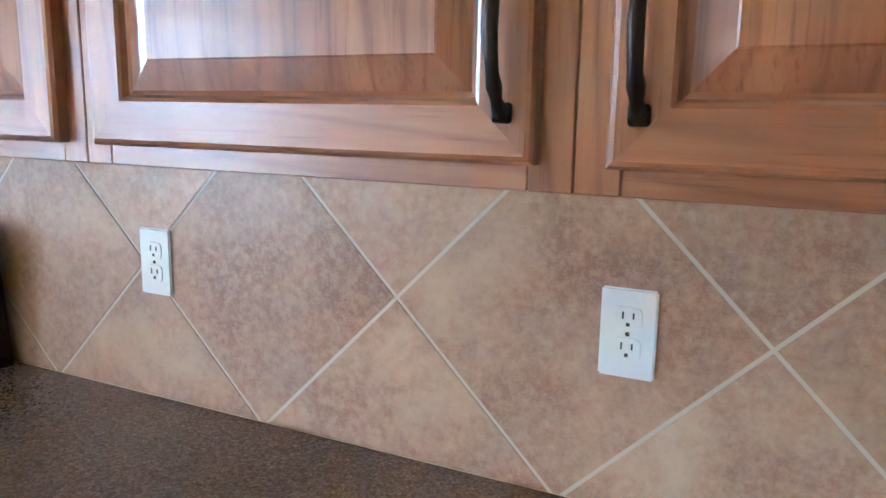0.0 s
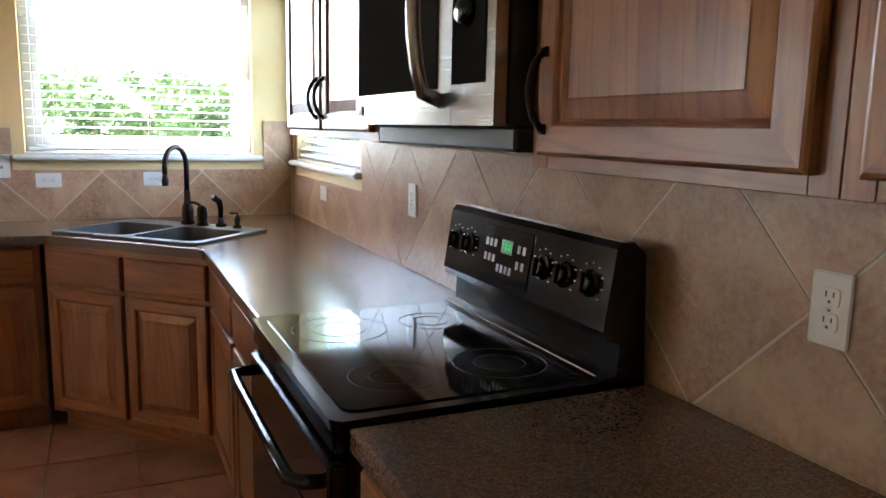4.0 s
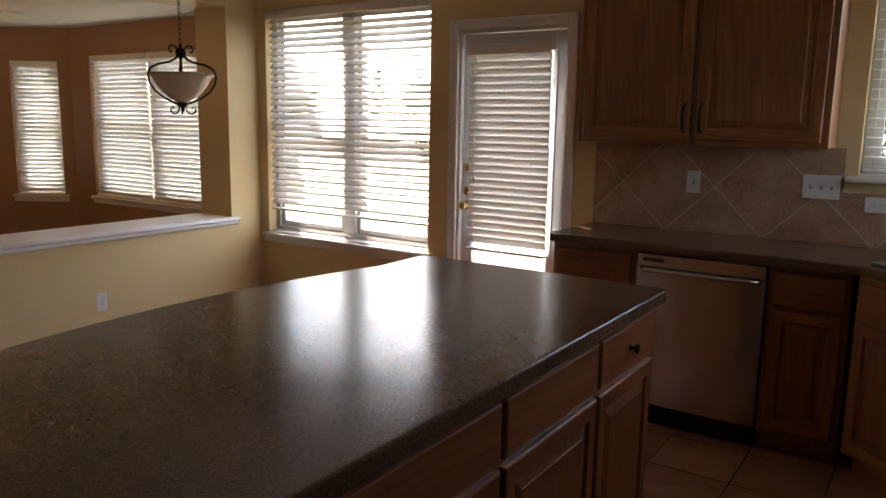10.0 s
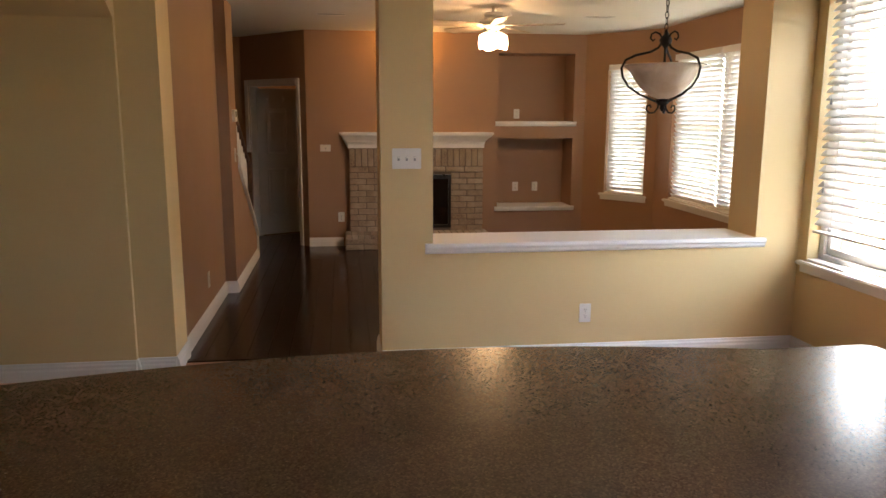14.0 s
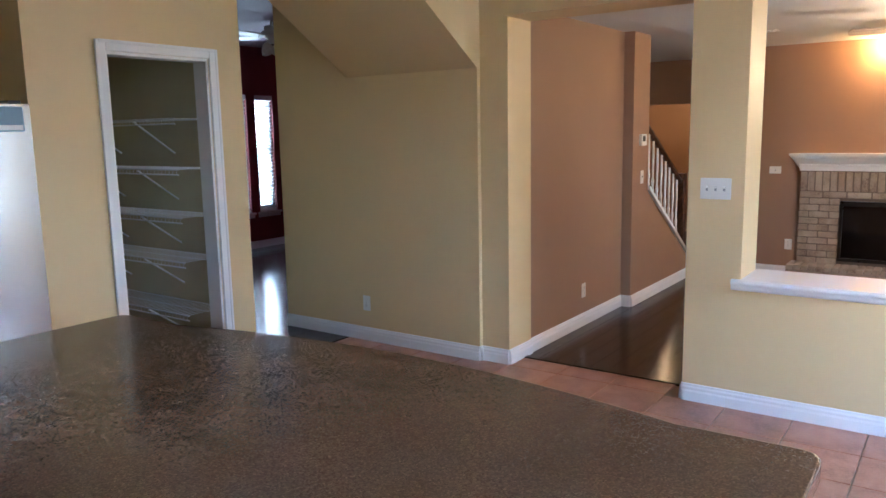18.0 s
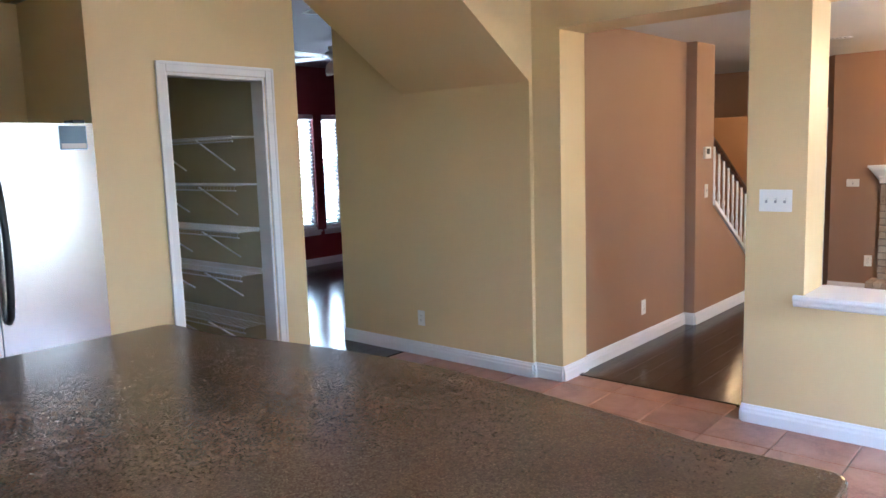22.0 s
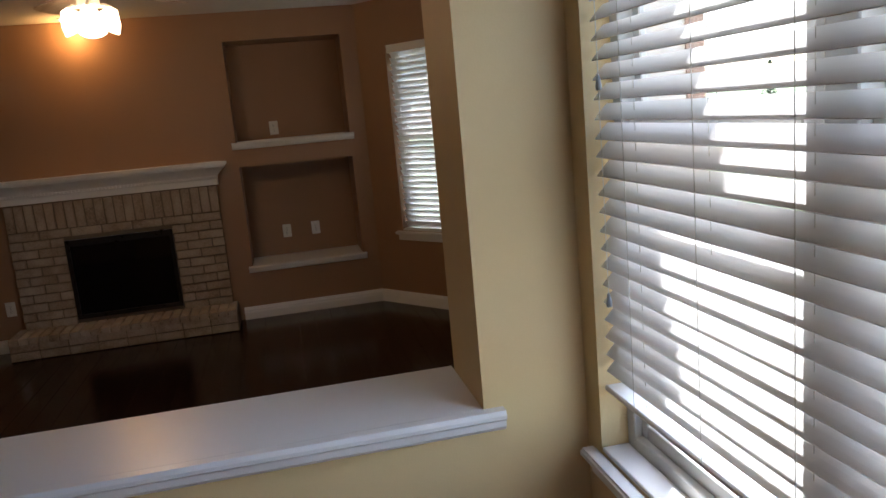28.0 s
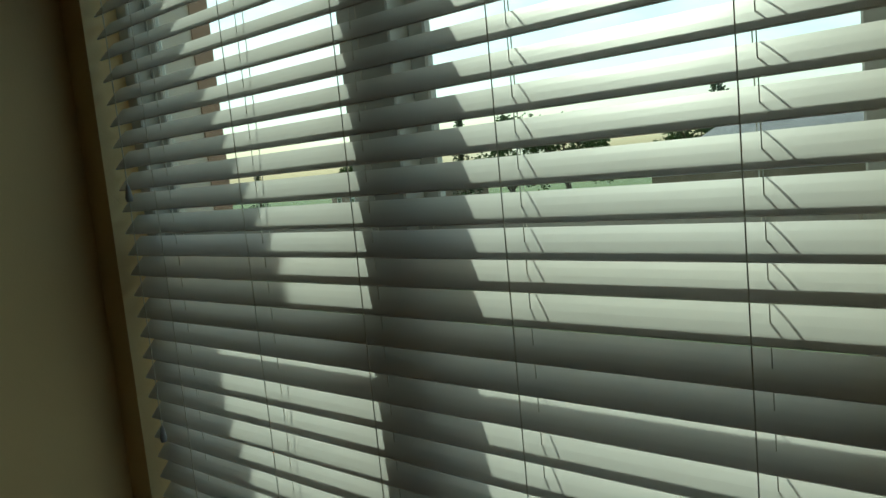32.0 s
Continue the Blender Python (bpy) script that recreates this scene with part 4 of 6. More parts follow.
# corner sink cabinet, set across the corner
DA, DB = Vector((0.545, -1.25, 0)), Vector((1.185, -0.61, 0))
dm = Matrix.Translation(DA) @ Matrix.Rotation(radians(45), 4, 'Z')
DL = (DB - DA).length
sc = thing("sink_cabinet", dm, "stained oak corner sink cabinet set at an angle", "cabinet", "base cabinets")
bm = bmesh.new()
box(bm, 0.0, 0.0, 0.10, DL, 0.30, 0.70)
part("body", bm, OAK_Z, sc)
part("face_frame", cube(0.0, 0.0, 0.701, DL, 0.02, 0.873), OAK_X, sc)
part("toe_kick", cube(0.0, 0.07, 0.0, DL, 0.30, 0.099), OAK_X, sc)
hwid = (DL - 0.07) / 2
for k in (0, 1):
    drawer_on(sc, 0.025 + k * (hwid + 0.02), 0, 0.700, hwid, 0.148)
    door_on(sc, 0.025 + k * (hwid + 0.02), 0, 0.125, hwid, 0.555)


# ---- worktops ----
def holed_slab(outline, holes, z0, z1, edge):
    bm = bmesh.new()
    loops = []
    for loop in [outline] + holes:
        vs = [bm.verts.new((x, y, z1)) for x, y in loop]
        loops.append([bm.edges.new((vs[k], vs[(k + 1) % len(vs)])) for k in range(len(vs))])
    bmesh.ops.triangle_fill(bm, use_beauty=True, edges=[e for l in loops for e in l], normal=(0, 0, 1))
    top = list(bm.faces)
    ext = bmesh.ops.extrude_face_region(bm, geom=top)
    low = [v for v in ext["geom"] if isinstance(v, bmesh.types.BMVert)]
    for v in low:
        v.co.z = z0
    bm.edges.ensure_lookup_table()
    bmesh.ops.recalc_face_normals(bm, faces=bm.faces)
    bm.normal_update()
    outer = [e for e in bm.edges if all(abs(v.co.z - z1) < 1e-6 for v in e.verts) and any(abs(f.normal.z) < 0.5 for f in e.link_faces)]
    bmesh.ops.bevel(bm, geom=outer, offset=edge, segments=3, affect='EDGES', profile=0.5)
    return bm


def rounded(outline, radii, n=5):
    out = []
    m = len(outline)
    for k, (p, r) in enumerate(zip(outline, radii)):
        p = Vector(p)
        if r <= 0:
            out.append(tuple(p))
            continue
        a, b = (Vector(outline[k - 1]) - p).normalized(), (Vector(outline[(k + 1) % m]) - p).normalized()
        for j in range(n + 1):
            u = j / n
            out.append(tuple((p + a * r) * (1 - u) ** 2 + p * 2 * u * (1 - u) + (p + b * r) * u ** 2))
    return out


SK = Matrix.Translation((0.605, -0.757, 0)) @ Matrix.Rotation(radians(45), 4, 'Z')     # sink: x along the front, y to the corner
SW2, SD2 = 0.405, 0.268
cut = [tuple((SK @ Vector((x, y, 0))).xy) for x, y in ((-SW2 + 0.02, -SD2 + 0.02), (SW2 - 0.02, -SD2 + 0.02), (SW2 - 0.02, SD2 - 0.02), (-SW2 + 0.02, SD2 - 0.02))]
top = rounded([(0.004, -2.655), (0.58, -2.655), (0.58, -1.235), (1.17, -0.645), (2.357, -0.645), (2.357, -0.004), (0.004, -0.004)], [0, 0.03, 0.02, 0.02, 0, 0, 0])
tagged(part("worktop", holed_slab(top, [cut], 0.874, 0.915, 0.007), LAMINATE, smooth=False), "speckled dark brown laminate worktop round the sink corner", "worktop")
wt = tagged(part("worktop", holed_slab([(3.122, -0.638), (5.12, -0.638), (5.12, -0.004), (3.122, -0.004)], [], 0.874, 0.915, 0.007), LAMINATE), "speckled dark brown laminate worktop beside the range", "worktop")


# ---- sink and taps ----
sink = thing("kitchen_sink", SK @ Matrix.Translation((0, 0, 0.9155)), "charcoal composite double-bowl drop-in sink", "sink")
bowls = [(-0.365, -0.015), (0.015, 0.365)]
bm = bmesh.new()
ring = rounded([(-SW2, -SD2), (SW2, -SD2), (SW2, SD2), (-SW2, SD2)], [0.04] * 4, 4)
holes = [rounded([(a, -0.225), (b, -0.225), (b, 0.13), (a, 0.13)], [0.06] * 4, 4) for a, b in bowls]
part("rim", holed_slab(ring, holes, 0.0, 0.011, 0.004), SINK, sink)
for (a, b), h in zip(bowls, holes):
    bm = bmesh.new()
    rows = []
    for inset, z in ((0.0, 0.004), (0.004, -0.02), (0.012, -0.16), (0.035, -0.185)):
        c = Vector(((a + b) / 2, -0.0475))
        s = 1 - inset / ((b - a) / 2)
        rows.append([bm.verts.new((c.x + (x - c.x) * s, c.y + (y - c.y) * s, z)) for x, y in h])
    for q, r in zip(rows, rows[1:]):
        for k in range(len(q)):
            bm.faces.new((q[k], q[(k + 1) % len(q)], r[(k + 1) % len(q)], r[k]))
    bm.faces.new(rows[-1])
    bowl = part("bowl", bm, SINK, sink, smooth=True)
    part("drain", lathe([(0, 0.0), (0.04, 0.0), (0.043, 0.003), (0.03, 0.004), (0.0, 0.002)], 18, place=((a + b) / 2, -0.05, -0.183)), CHROME, bowl, "metal drain", smooth=True)
tap_z = 0.927
tap = thing("kitchen_tap", SK @ Matrix.Translation((-0.03, 0.215, tap_z)), "dark bronze gooseneck kitchen tap", "tap")
part("base", lathe([(0, 0), (0.034, 0), (0.036, 0.01), (0.028, 0.02), (0.030, 0.05), (0.026, 0.085), (0.017, 0.105), (0.014, 0.16), (0.016, 0.165), (0, 0.166)], 20), BRONZE, tap, smooth=True)
arc = [(0, 0, 0.15), (0, 0, 0.27)] + [(0, -0.075 + 0.075 * math.cos(u), 0.29 + 0.085 * math.sin(u)) for u in [math.pi * k / 10 for k in range(11)]] + [(0, -0.15, 0.245)]
part("spout", tube(arc, 0.0125, 12), BRONZE, tap, smooth=True)
part("spray_head", lathe([(0, -0.055), (0.015, -0.055), (0.017, -0.03), (0.013, 0.0), (0, 0.0)], 14, place=(0, -0.15, 0.25)), BRONZE, tap, smooth=True)


def squat_fitting(name, x, label, category, lever):
    t = thing(name, SK @ Matrix.Translation((x, 0.20, tap_z)), label, category)
    part("base", lathe([(0, 0), (0.029, 0), (0.030, 0.008), (0.022, 0.016), (0.026, 0.05), (0.024, 0.085), (0.014, 0.098), (0, 0.1)], 16), BRONZE, t, smooth=True)
    if lever:
        part("lever", tube([(0, 0, 0.09), (-0.012, -0.03, 0.112), (-0.02, -0.075, 0.118)], 0.008, 8, taper=(1.3, 1.0, 0.9)), BRONZE, t, smooth=True)
    return t


squat_fitting("tap_lever", 0.068, "dark bronze single-lever tap handle", "tap", True)
sp = thing("side_sprayer", SK @ Matrix.Translation((0.165, 0.215, tap_z)), "dark bronze side sprayer in its holder", "sprayer")
part("holder", lathe([(0, 0), (0.026, 0), (0.027, 0.01), (0.016, 0.02), (0.015, 0.04), (0, 0.041)], 14), BRONZE, sp, smooth=True)
part("sprayer", tube([(0, 0, 0.035), (0, 0, 0.09), (0, -0.012, 0.125), (-0.006, -0.045, 0.142)], 0.014, 10, taper=(0.8, 1.0, 1.25, 1.1)), BRONZE, sp, smooth=True)
soap = thing("soap_dispenser", SK @ Matrix.Translation((0.262, 0.21, tap_z)), "dark bronze soap dispenser pump", "dispenser")
part("base", lathe([(0, 0), (0.022, 0), (0.023, 0.008), (0.013, 0.015), (0.016, 0.045), (0.012, 0.058), (0, 0.06)], 14), BRONZE, soap, smooth=True)
part("nozzle", tube([(0, 0, 0.055), (0, 0, 0.07), (-0.01, -0.04, 0.072)], 0.006, 8), BRONZE, soap, smooth=True)

# ---- dishwasher ----
dw = thing("dishwasher", WW(-2.192) @ Matrix.Translation((0, 0.06, 0)), "brushed steel dishwasher with a curved bar handle", "dishwasher")
part("body", cube(0.004, -0.60, 0.10, 0.594, -0.07, 0.868), BLACK_MATT, dw)
bm = bmesh.new()
cols = []
for k in range(7):
    u = k / 6
    bow = 0.010 * (1 - (2 * u - 1) ** 2)
    cols.append([bm.verts.new((0.006 + 0.582 * u, -0.602 - e - (bow if e else 0), z)) for z, e in ((0.125, 0.0), (0.125, 0.016), (0.80, 0.016), (0.80, 0.0))])
for p, q in zip(cols, cols[1:]):
    for k in range(4):
        bm.faces.new((p[k], p[(k + 1) % 4], q[(k + 1) % 4], q[k]))
bm.faces.new(cols[0]), bm.faces.new(cols[-1][::-1])
part("door", bm, STEEL_Z, dw)
part("control_panel", cube(0.006, -0.625, 0.803, 0.588, -0.602, 0.866, edge=0.004), STEEL_X, dw, "steel control strip")
part("handle", tube([(0.03, -0.617, 0.792), (0.05, -0.640, 0.790)] + [(0.05 + 0.49 * k / 6, -0.640 - 0.012 * math.sin(math.pi * k / 6), 0.790) for k in range(1, 6)] + [(0.54, -0.640, 0.790), (0.562, -0.617, 0.792)], 0.012, 10), STEEL_X, dw, "steel bar handle", smooth=True)
part("badge", cube(0.035, -0.6275, 0.828, 0.135, -0.6252, 0.846), SLOT, dw, "dark badge and vent")
part("toe_panel", cube(0.008, -0.56, 0.004, 0.59, -0.52, 0.10), BLACK_MATT, dw)


# ---- range ----
def cooker():
    w = 0.755
    t = thing("range", Matrix.Translation((2.362, 0, 0)), "black electric range with a smooth glass cooktop", "range")
    part("body", cube(0.006, -0.635, 0.05, w - 0.006, -0.03, 0.905), BLACK_GLOSS, t)
    for x in (0.06, w - 0.06):
        for y in (-0.58, -0.09):
            part("leg", lathe([(0, 0), (0.018, 0), (0.018, 0.01), (0.01, 0.015), (0.01, 0.052), (0, 0.052)], 10, place=(x, y, 0)), BLACK_MATT, t)
    top = part("cooktop", slab(rounded([(0.0, -0.668), (w, -0.668), (w, -0.10), (0.0, -0.10)], [0.02, 0.02, 0, 0]), 0.907, 0.925, 0.005), BLACK_GLOSS, t)
    part("glass", slab(rounded([(0.035, -0.635), (w - 0.035, -0.635), (w - 0.035, -0.135), (0.035, -0.135)], [0.03] * 4), 0.9254, 0.9285, 0.0012), BLACK_GLASS, top, "black glass hob")
    for x, y, r in ((0.20, -0.49, 0.115), (0.57, -0.49, 0.09), (0.20, -0.25, 0.08), (0.57, -0.25, 0.10)):
        bm = bmesh.new()
        for rr in (r, r * 0.55):
            tube([(x + rr * math.cos(a), y + rr * math.sin(a), 0.9287) for a in [math.tau * k / 40 for k in range(40)]], 0.0006, 4, True, bm)
        part("burner_mark", bm, MARK, top)
    # oven door
    d = part("oven_door", cube(0.012, -0.672, 0.25, w - 0.012, -0.637, 0.845, edge=0.008, seg=2), BLACK_GLOSS, t)
    part("oven_window", cube(0.14, -0.6745, 0.36, w - 0.14, -0.6722, 0.70, edge=0.001), BLACK_GLASS, d)
    part("door_handle", tube([(0.05, -0.672, 0.80), (0.055, -0.705, 0.802), (0.075, -0.725, 0.803)] + [(0.075 + (w - 0.15) * k / 4, -0.727, 0.803) for k in range(1, 4)] + [(w - 0.075, -0.725, 0.803), (w - 0.055, -0.705, 0.802), (w - 0.05, -0.672, 0.80)], 0.0135, 10), BLACK_GLOSS, d, "glossy black bar handle", smooth=True)
    part("trim", cube(0.010, -0.664, 0.862, w - 0.010, -0.637, 0.903, edge=0.006, seg=2), BLACK_GLOSS, t)
    part("drawer", cube(0.012, -0.668, 0.06, w - 0.012, -0.637, 0.238, edge=0.008, seg=2), BLACK_GLOSS, t)
    # backguard, leaning back a little
    bm = bmesh.new()
    prof = [(-0.015, 0.905), (-0.118, 0.905), (-0.118, 0.931), (-0.086, 0.938), (-0.082, 1.000), (-0.118, 1.012), (-0.124, 1.03), (-0.100, 1.192), (-0.087, 1.205), (-0.06, 1.205), (-0.03, 1.18)]
    a, b = ([bm.verts.new((x, y, z)) for y, z in prof] for x in (0.002, w - 0.002))
    bm.faces.new(a[::-1]), bm.faces.new(b)
    for k in range(len(prof)):
        bm.faces.new((a[k], a[(k + 1) % len(prof)], b[(k + 1) % len(prof)], b[k]))
    bg = part("backguard", bm, BLACK_GLOSS, t)
    part("vent_trim", tube([(0.02, -0.121, 0.935), (w - 0.02, -0.121, 0.935)], 0.004, 8), CHROME, bg, "bright vent trim")
    face = Matrix.Translation((0, -0.1245, 1.03)) @ Matrix.Rotation(radians(-8.4), 4, 'X')     # panel plane: x along, z up the lean, -y out
    def on_face(name, bm, mat, label="", smooth=False):
        bmesh.ops.transform(bm, matrix=face, verts=bm.verts)
        return part(name, bm, mat, bg, label, smooth)
    on_face("control_panel", cube(0.225, -0.0035, 0.018, 0.455, 0.001, 0.150, edge=0.002), BLACK_GLASS)
    on_face("display", cube(0.318, -0.0050, 0.088, 0.372, -0.0036, 0.122), BLACK_MATT)
    seg = bmesh.new()
    for x0 in (0.327, 0.343, 0.355):
        for e in ((x0, 0.096, x0 + 0.008, 0.0985), (x0, 0.105, x0 + 0.008, 0.1075), (x0, 0.114, x0 + 0.008, 0.1165), (x0 + 0.0065, 0.0985, x0 + 0.008, 0.114)):
            box(seg, e[0], -0.0056, e[1], e[2], -0.0051, e[3])
    on_face("digits", seg, LED, "green lit clock digits")
    for x, z in [(0.237 + 0.021 * k, 0.060) for k in range(3)] + [(0.237 + 0.021 * k, 0.098) for k in range(3)] + [(0.306 + 0.02 * k, 0.040) for k in range(4)] + [(0.395 + 0.024 * k, 0.060) for k in range(2)] + [(0.395 + 0.024 * k, 0.098) for k in range(2)]:
        on_face("button", cube(x, -0.0052, z, x + 0.013, -0.0034, z + 0.019, edge=0.0008), GREY_PLASTIC)
    for x in (0.060, 0.136, 0.505, 0.592, 0.685):
        k = lathe([(0, 0), (0.029, 0), (0.029, 0.003), (0.023, 0.006), (0.021, 0.017), (0.018, 0.020), (0, 0.0205)], 20)
        box(k, -0.004, -0.021, 0.018, 0.004, 0.021, 0.026, 0.0015)
        bmesh.ops.transform(k, matrix=Matrix.Translation((x, 0, 0.085)) @ Matrix.Rotation(radians(90), 4, 'X'), verts=k.verts)
        on_face("dial", k, BLACK_GLOSS, "black dial knob")
        marks = bmesh.new()
        for j in range(9):
            a = radians(-40 + j * 32)
            c, s = math.cos(a), math.sin(a)
            box(marks, x + 0.042 * c - 0.0022, -0.0012, 0.085 + 0.042 * s - 0.001, x + 0.042 * c + 0.0022, 0.0005, 0.085 + 0.042 * s + 0.001)
        on_face("dial_marks", marks, PLATE)


cooker()


# ---- microwave over the range ----
def microwave():
    w, h, d = 0.762, 0.415, 0.385
    t = thing("microwave", Matrix.Translation((2.364, 0, 1.422)), "brushed steel over-the-range microwave with a curved handle", "microwave")
    part("body", cube(0, -d + 0.02, 0.0, w, -0.005, h, edge=0.003), BLACK_MATT, t)
    part("underside", cube(0.05, -d + 0.045, -0.045, w - 0.004, -0.03, 0.0, edge=0.006), BLACK_MATT, t)
    def bowed(x0, x1, z0, z1, out, mat, name, label="", parent=t, thick=0.03):
        bm = bmesh.new()
        n = 8
        rows = []
        for k in range(n + 1):
            x = x0 + (x1 - x0) * k / n
            b = 0.009 * (1 - (2 * x / w - 1) ** 2)
            rows.append([bm.verts.new((x, y, z)) for y, z in ((-d - out - b, z0), (-d - out - b, z1), (-d - out + thick, z1), (-d - out + thick, z0))])
        for p, q in zip(rows, rows[1:]):
            for j in range(4):
                bm.faces.new((p[j], p[(j + 1) % 4], q[(j + 1) % 4], q[j]))
        bm.faces.new(rows[0][::-1]), bm.faces.new(rows[-1])
        return part(name, bm, mat, parent, label)
    door = bowed(0.0, 0.598, 0.0, h, 0.0, STEEL_X, "door")
    bowed(0.028, 0.535, 0.070, h - 0.03, 0.003, SMOKED, "window", "dark glass window", door, 0.01)
    cp = bowed(0.600, 0.733, 0.0, h, 0.0, STEEL_X, "control_panel", "steel control panel frame")
    bowed(0.606, 0.728, 0.075, h - 0.012, 0.003, SMOKED, "glass", "black glass control face", cp, 0.01)
    bowed(0.734, w, 0.0, h, 0.001, STEEL_X, "side_trim", "bright steel edge trim")
    part("handle", tube([(0.560, -d - 0.006, 0.045), (0.565, -d - 0.05, 0.06)] + [(0.567, -d - 0.055 - 0.018 * math.sin(math.pi * k / 6), 0.06 + 0.30 * k / 6) for k in range(1, 6)] + [(0.565, -d - 0.05, 0.36), (0.560, -d - 0.006, 0.375)], 0.015, 10), STEEL_Z, door, "curved steel handle", smooth=True)
    k = lathe([(0, 0), (0.026, 0), (0.026, 0.006), (0.02, 0.02), (0, 0.021)], 18)
    bmesh.ops.transform(k, matrix=Matrix.Translation((0.667, -d - 0.006, 0.20)) @ Matrix.Rotation(radians(90), 4, 'X'), verts=k.verts)
    part("dial", k, BLACK_GLOSS, t, smooth=True)
    part("badge", cube(0.028, -d - 0.006, 0.02, 0.062, -d - 0.0015, 0.045), GREY_PLASTIC, door, "plain maker's badge")
    part("grille", cube(0.02, -d - 0.004, h - 0.045, 0.52, -d + 0.01, h - 0.01), BLACK_MATT, t)


microwave()

# ---- island ----
IX0, IX1, IY = 1.54, 3.80, -1.785
isl = thing("kitchen_island", Matrix.Translation((0, 0, 0)), "stained oak kitchen island base with drawers and doors", "island")
bm = bmesh.new()
box(bm, IX0, -2.42, 0.10, IX1, IY, 0.873)
box(bm, IX0 + 0.05, -2.36, 0, IX1 - 0.05, IY - 0.07, 0.10)
part("body", bm, OAK_Z, isl)
FACE = Matrix.Translation((0, IY, 0)) @ Matrix.Rotation(radians(180), 4, 'Z')
edges = [IX0 + 0.012, 2.035, 2.60, 3.275, IX1 - 0.012]
for a, b in zip(edges, edges[1:]):
    w = b - a - 0.022
    for made in (drawer_on(isl, 0, 0, 0, w, 0.148, (w / 2,) if a < 2 else ()), door_on(isl, 0, 0, 0, w, 0.555)):
        made.matrix_basis = FACE @ Matrix.Translation((-b + 0.011, 0, 0.700 if "drawer" in made.name else 0.125))
ring = rounded([(3.845, -2.735), (3.845, -1.745), (1.50, -1.745), (1.50, -2.785)], [0.05, 0.035, 0.035, 0.05], 4)
bow = [k / 20 for k in range(21)]
ring += [(1.80 + 1.73 * u, -2.778 + 0.036 * u - 0.118 * math.sin(math.pi * u) ** 0.9) for u in bow]
tagged(part("island_worktop", holed_slab(ring, [], 0.874, 0.915, 0.008), LAMINATE), "speckled dark brown laminate island worktop with a bowed back edge", "worktop")


# ---- refrigerator ----
def fridge():
    t = thing("refrigerator", Matrix.Translation((PX, -2.148, 0)) @ Matrix.Rotation(radians(-90), 4, 'Z'), "brushed steel side-by-side refrigerator with black handles", "refrigerator")
    w, h = 0.905, 1.728                       # local x along -y of the room, front to -y (room -x)
    f = -0.105
    part("body", cube(0.006, f + 0.075, 0.02, w - 0.006, 0.70, h - 0.012, edge=0.004), BLACK_MATT, t)
    split = 0.395
    for a, b in ((0.0, split - 0.003), (split + 0.003, w)):
        bm = bmesh.new()
        n = 18
        rows = []
        for k in range(n + 1):
            x = a + (b - a) * k / n
            bow = 0.006 * (1 - (2 * k / n - 1) ** 2)
            rows.append([bm.verts.new((x, y, z)) for y, z in ((f - bow, 0.06), (f - bow, h), (f + 0.07, h), (f + 0.07, 0.06))])
        for p, q in zip(rows, rows[1:]):
            for j in range(4):
                bm.faces.new((p[j], p[(j + 1) % 4], q[(j + 1) % 4], q[j]))
        bm.faces.new(rows[0][::-1]), bm.faces.new(rows[-1])
        part("door", bm, STEEL_Z, t)
    for x, s in ((split - 0.030, -1), (split + 0.030, 1)):
        pts = [(x, f - 0.012, 0.80), (x, f - 0.045, 0.825)] + [(x + s * 0.006 * math.sin(math.pi * k / 8), f - 0.055 - 0.012 * math.sin(math.pi * k / 8), 0.83 + 0.63 * k / 8) for k in range(1, 8)] + [(x, f - 0.045, 1.465), (x, f - 0.012, 1.49)]
        part("handle", tube(pts, 0.0165, 10), BLACK_MATT, t, "black bowed handle", smooth=True)
    dx0, dx1, dz0, dz1 = 0.055, 0.298, 0.885, 1.318
    fr = bmesh.new()
    for e in ((dx0, dx0 + 0.022, dz0, dz1), (dx1 - 0.022, dx1, dz0, dz1), (dx0 + 0.022, dx1 - 0.022, dz0, dz0 + 0.03), (dx0 + 0.022, dx1 - 0.022, dz1 - 0.14, dz1)):
        box(fr, e[0], f - 0.026, e[2], e[1], f - 0.004, e[3], 0.003)
    disp = part("dispenser", fr, BLACK_MATT, t, "black water and ice dispenser")
    part("recess", cube(dx0 + 0.022, f - 0.0185, dz0 + 0.03, dx1 - 0.022, f - 0.0165, dz1 - 0.14), SMOKED, disp)
    part("spout", cube(0.10, f - 0.040, 1.125, 0.245, f - 0.019, 1.17, edge=0.004), SMOKED, disp)
    for x in (0.135, 0.205):
        part("paddle", cube(x - 0.018, f - 0.034, 0.99, x + 0.018, f - 0.019, 1.10, edge=0.004), BLACK_MATT, disp)
    part("drip_tray", cube(dx0 + 0.03, f - 0.045, dz0 + 0.012, dx1 - 0.03, f - 0.027, dz0 + 0.03, edge=0.003), BLACK_GLOSS, disp)
    for k in range(3):
        part("button", cube(0.085 + k * 0.06, f - 0.0285, 1.225, 0.125 + k * 0.06, f - 0.0262, 1.285), SMOKED, disp)
    st = part("sticker", cube(0.735, f - 0.0125, 1.60, 0.865, f - 0.0085, 1.715), STICKER, t, "blue and pale energy sticker")
    part("sticker_stripe", cube(0.74, f - 0.0135, 1.605, 0.86, f - 0.0127, 1.63), PLATE, st)
    part("base_grille", cube(0.01, f + 0.03, 0.0, w - 0.01, f + 0.07, 0.055), BLACK_MATT, t)
    for x in (0.03, w - 0.09):
        part("hinge_cover", cube(x, f + 0.01, h - 0.011, x + 0.06, f + 0.12, h + 0.018, edge=0.004), BLACK_MATT, t)


fridge()


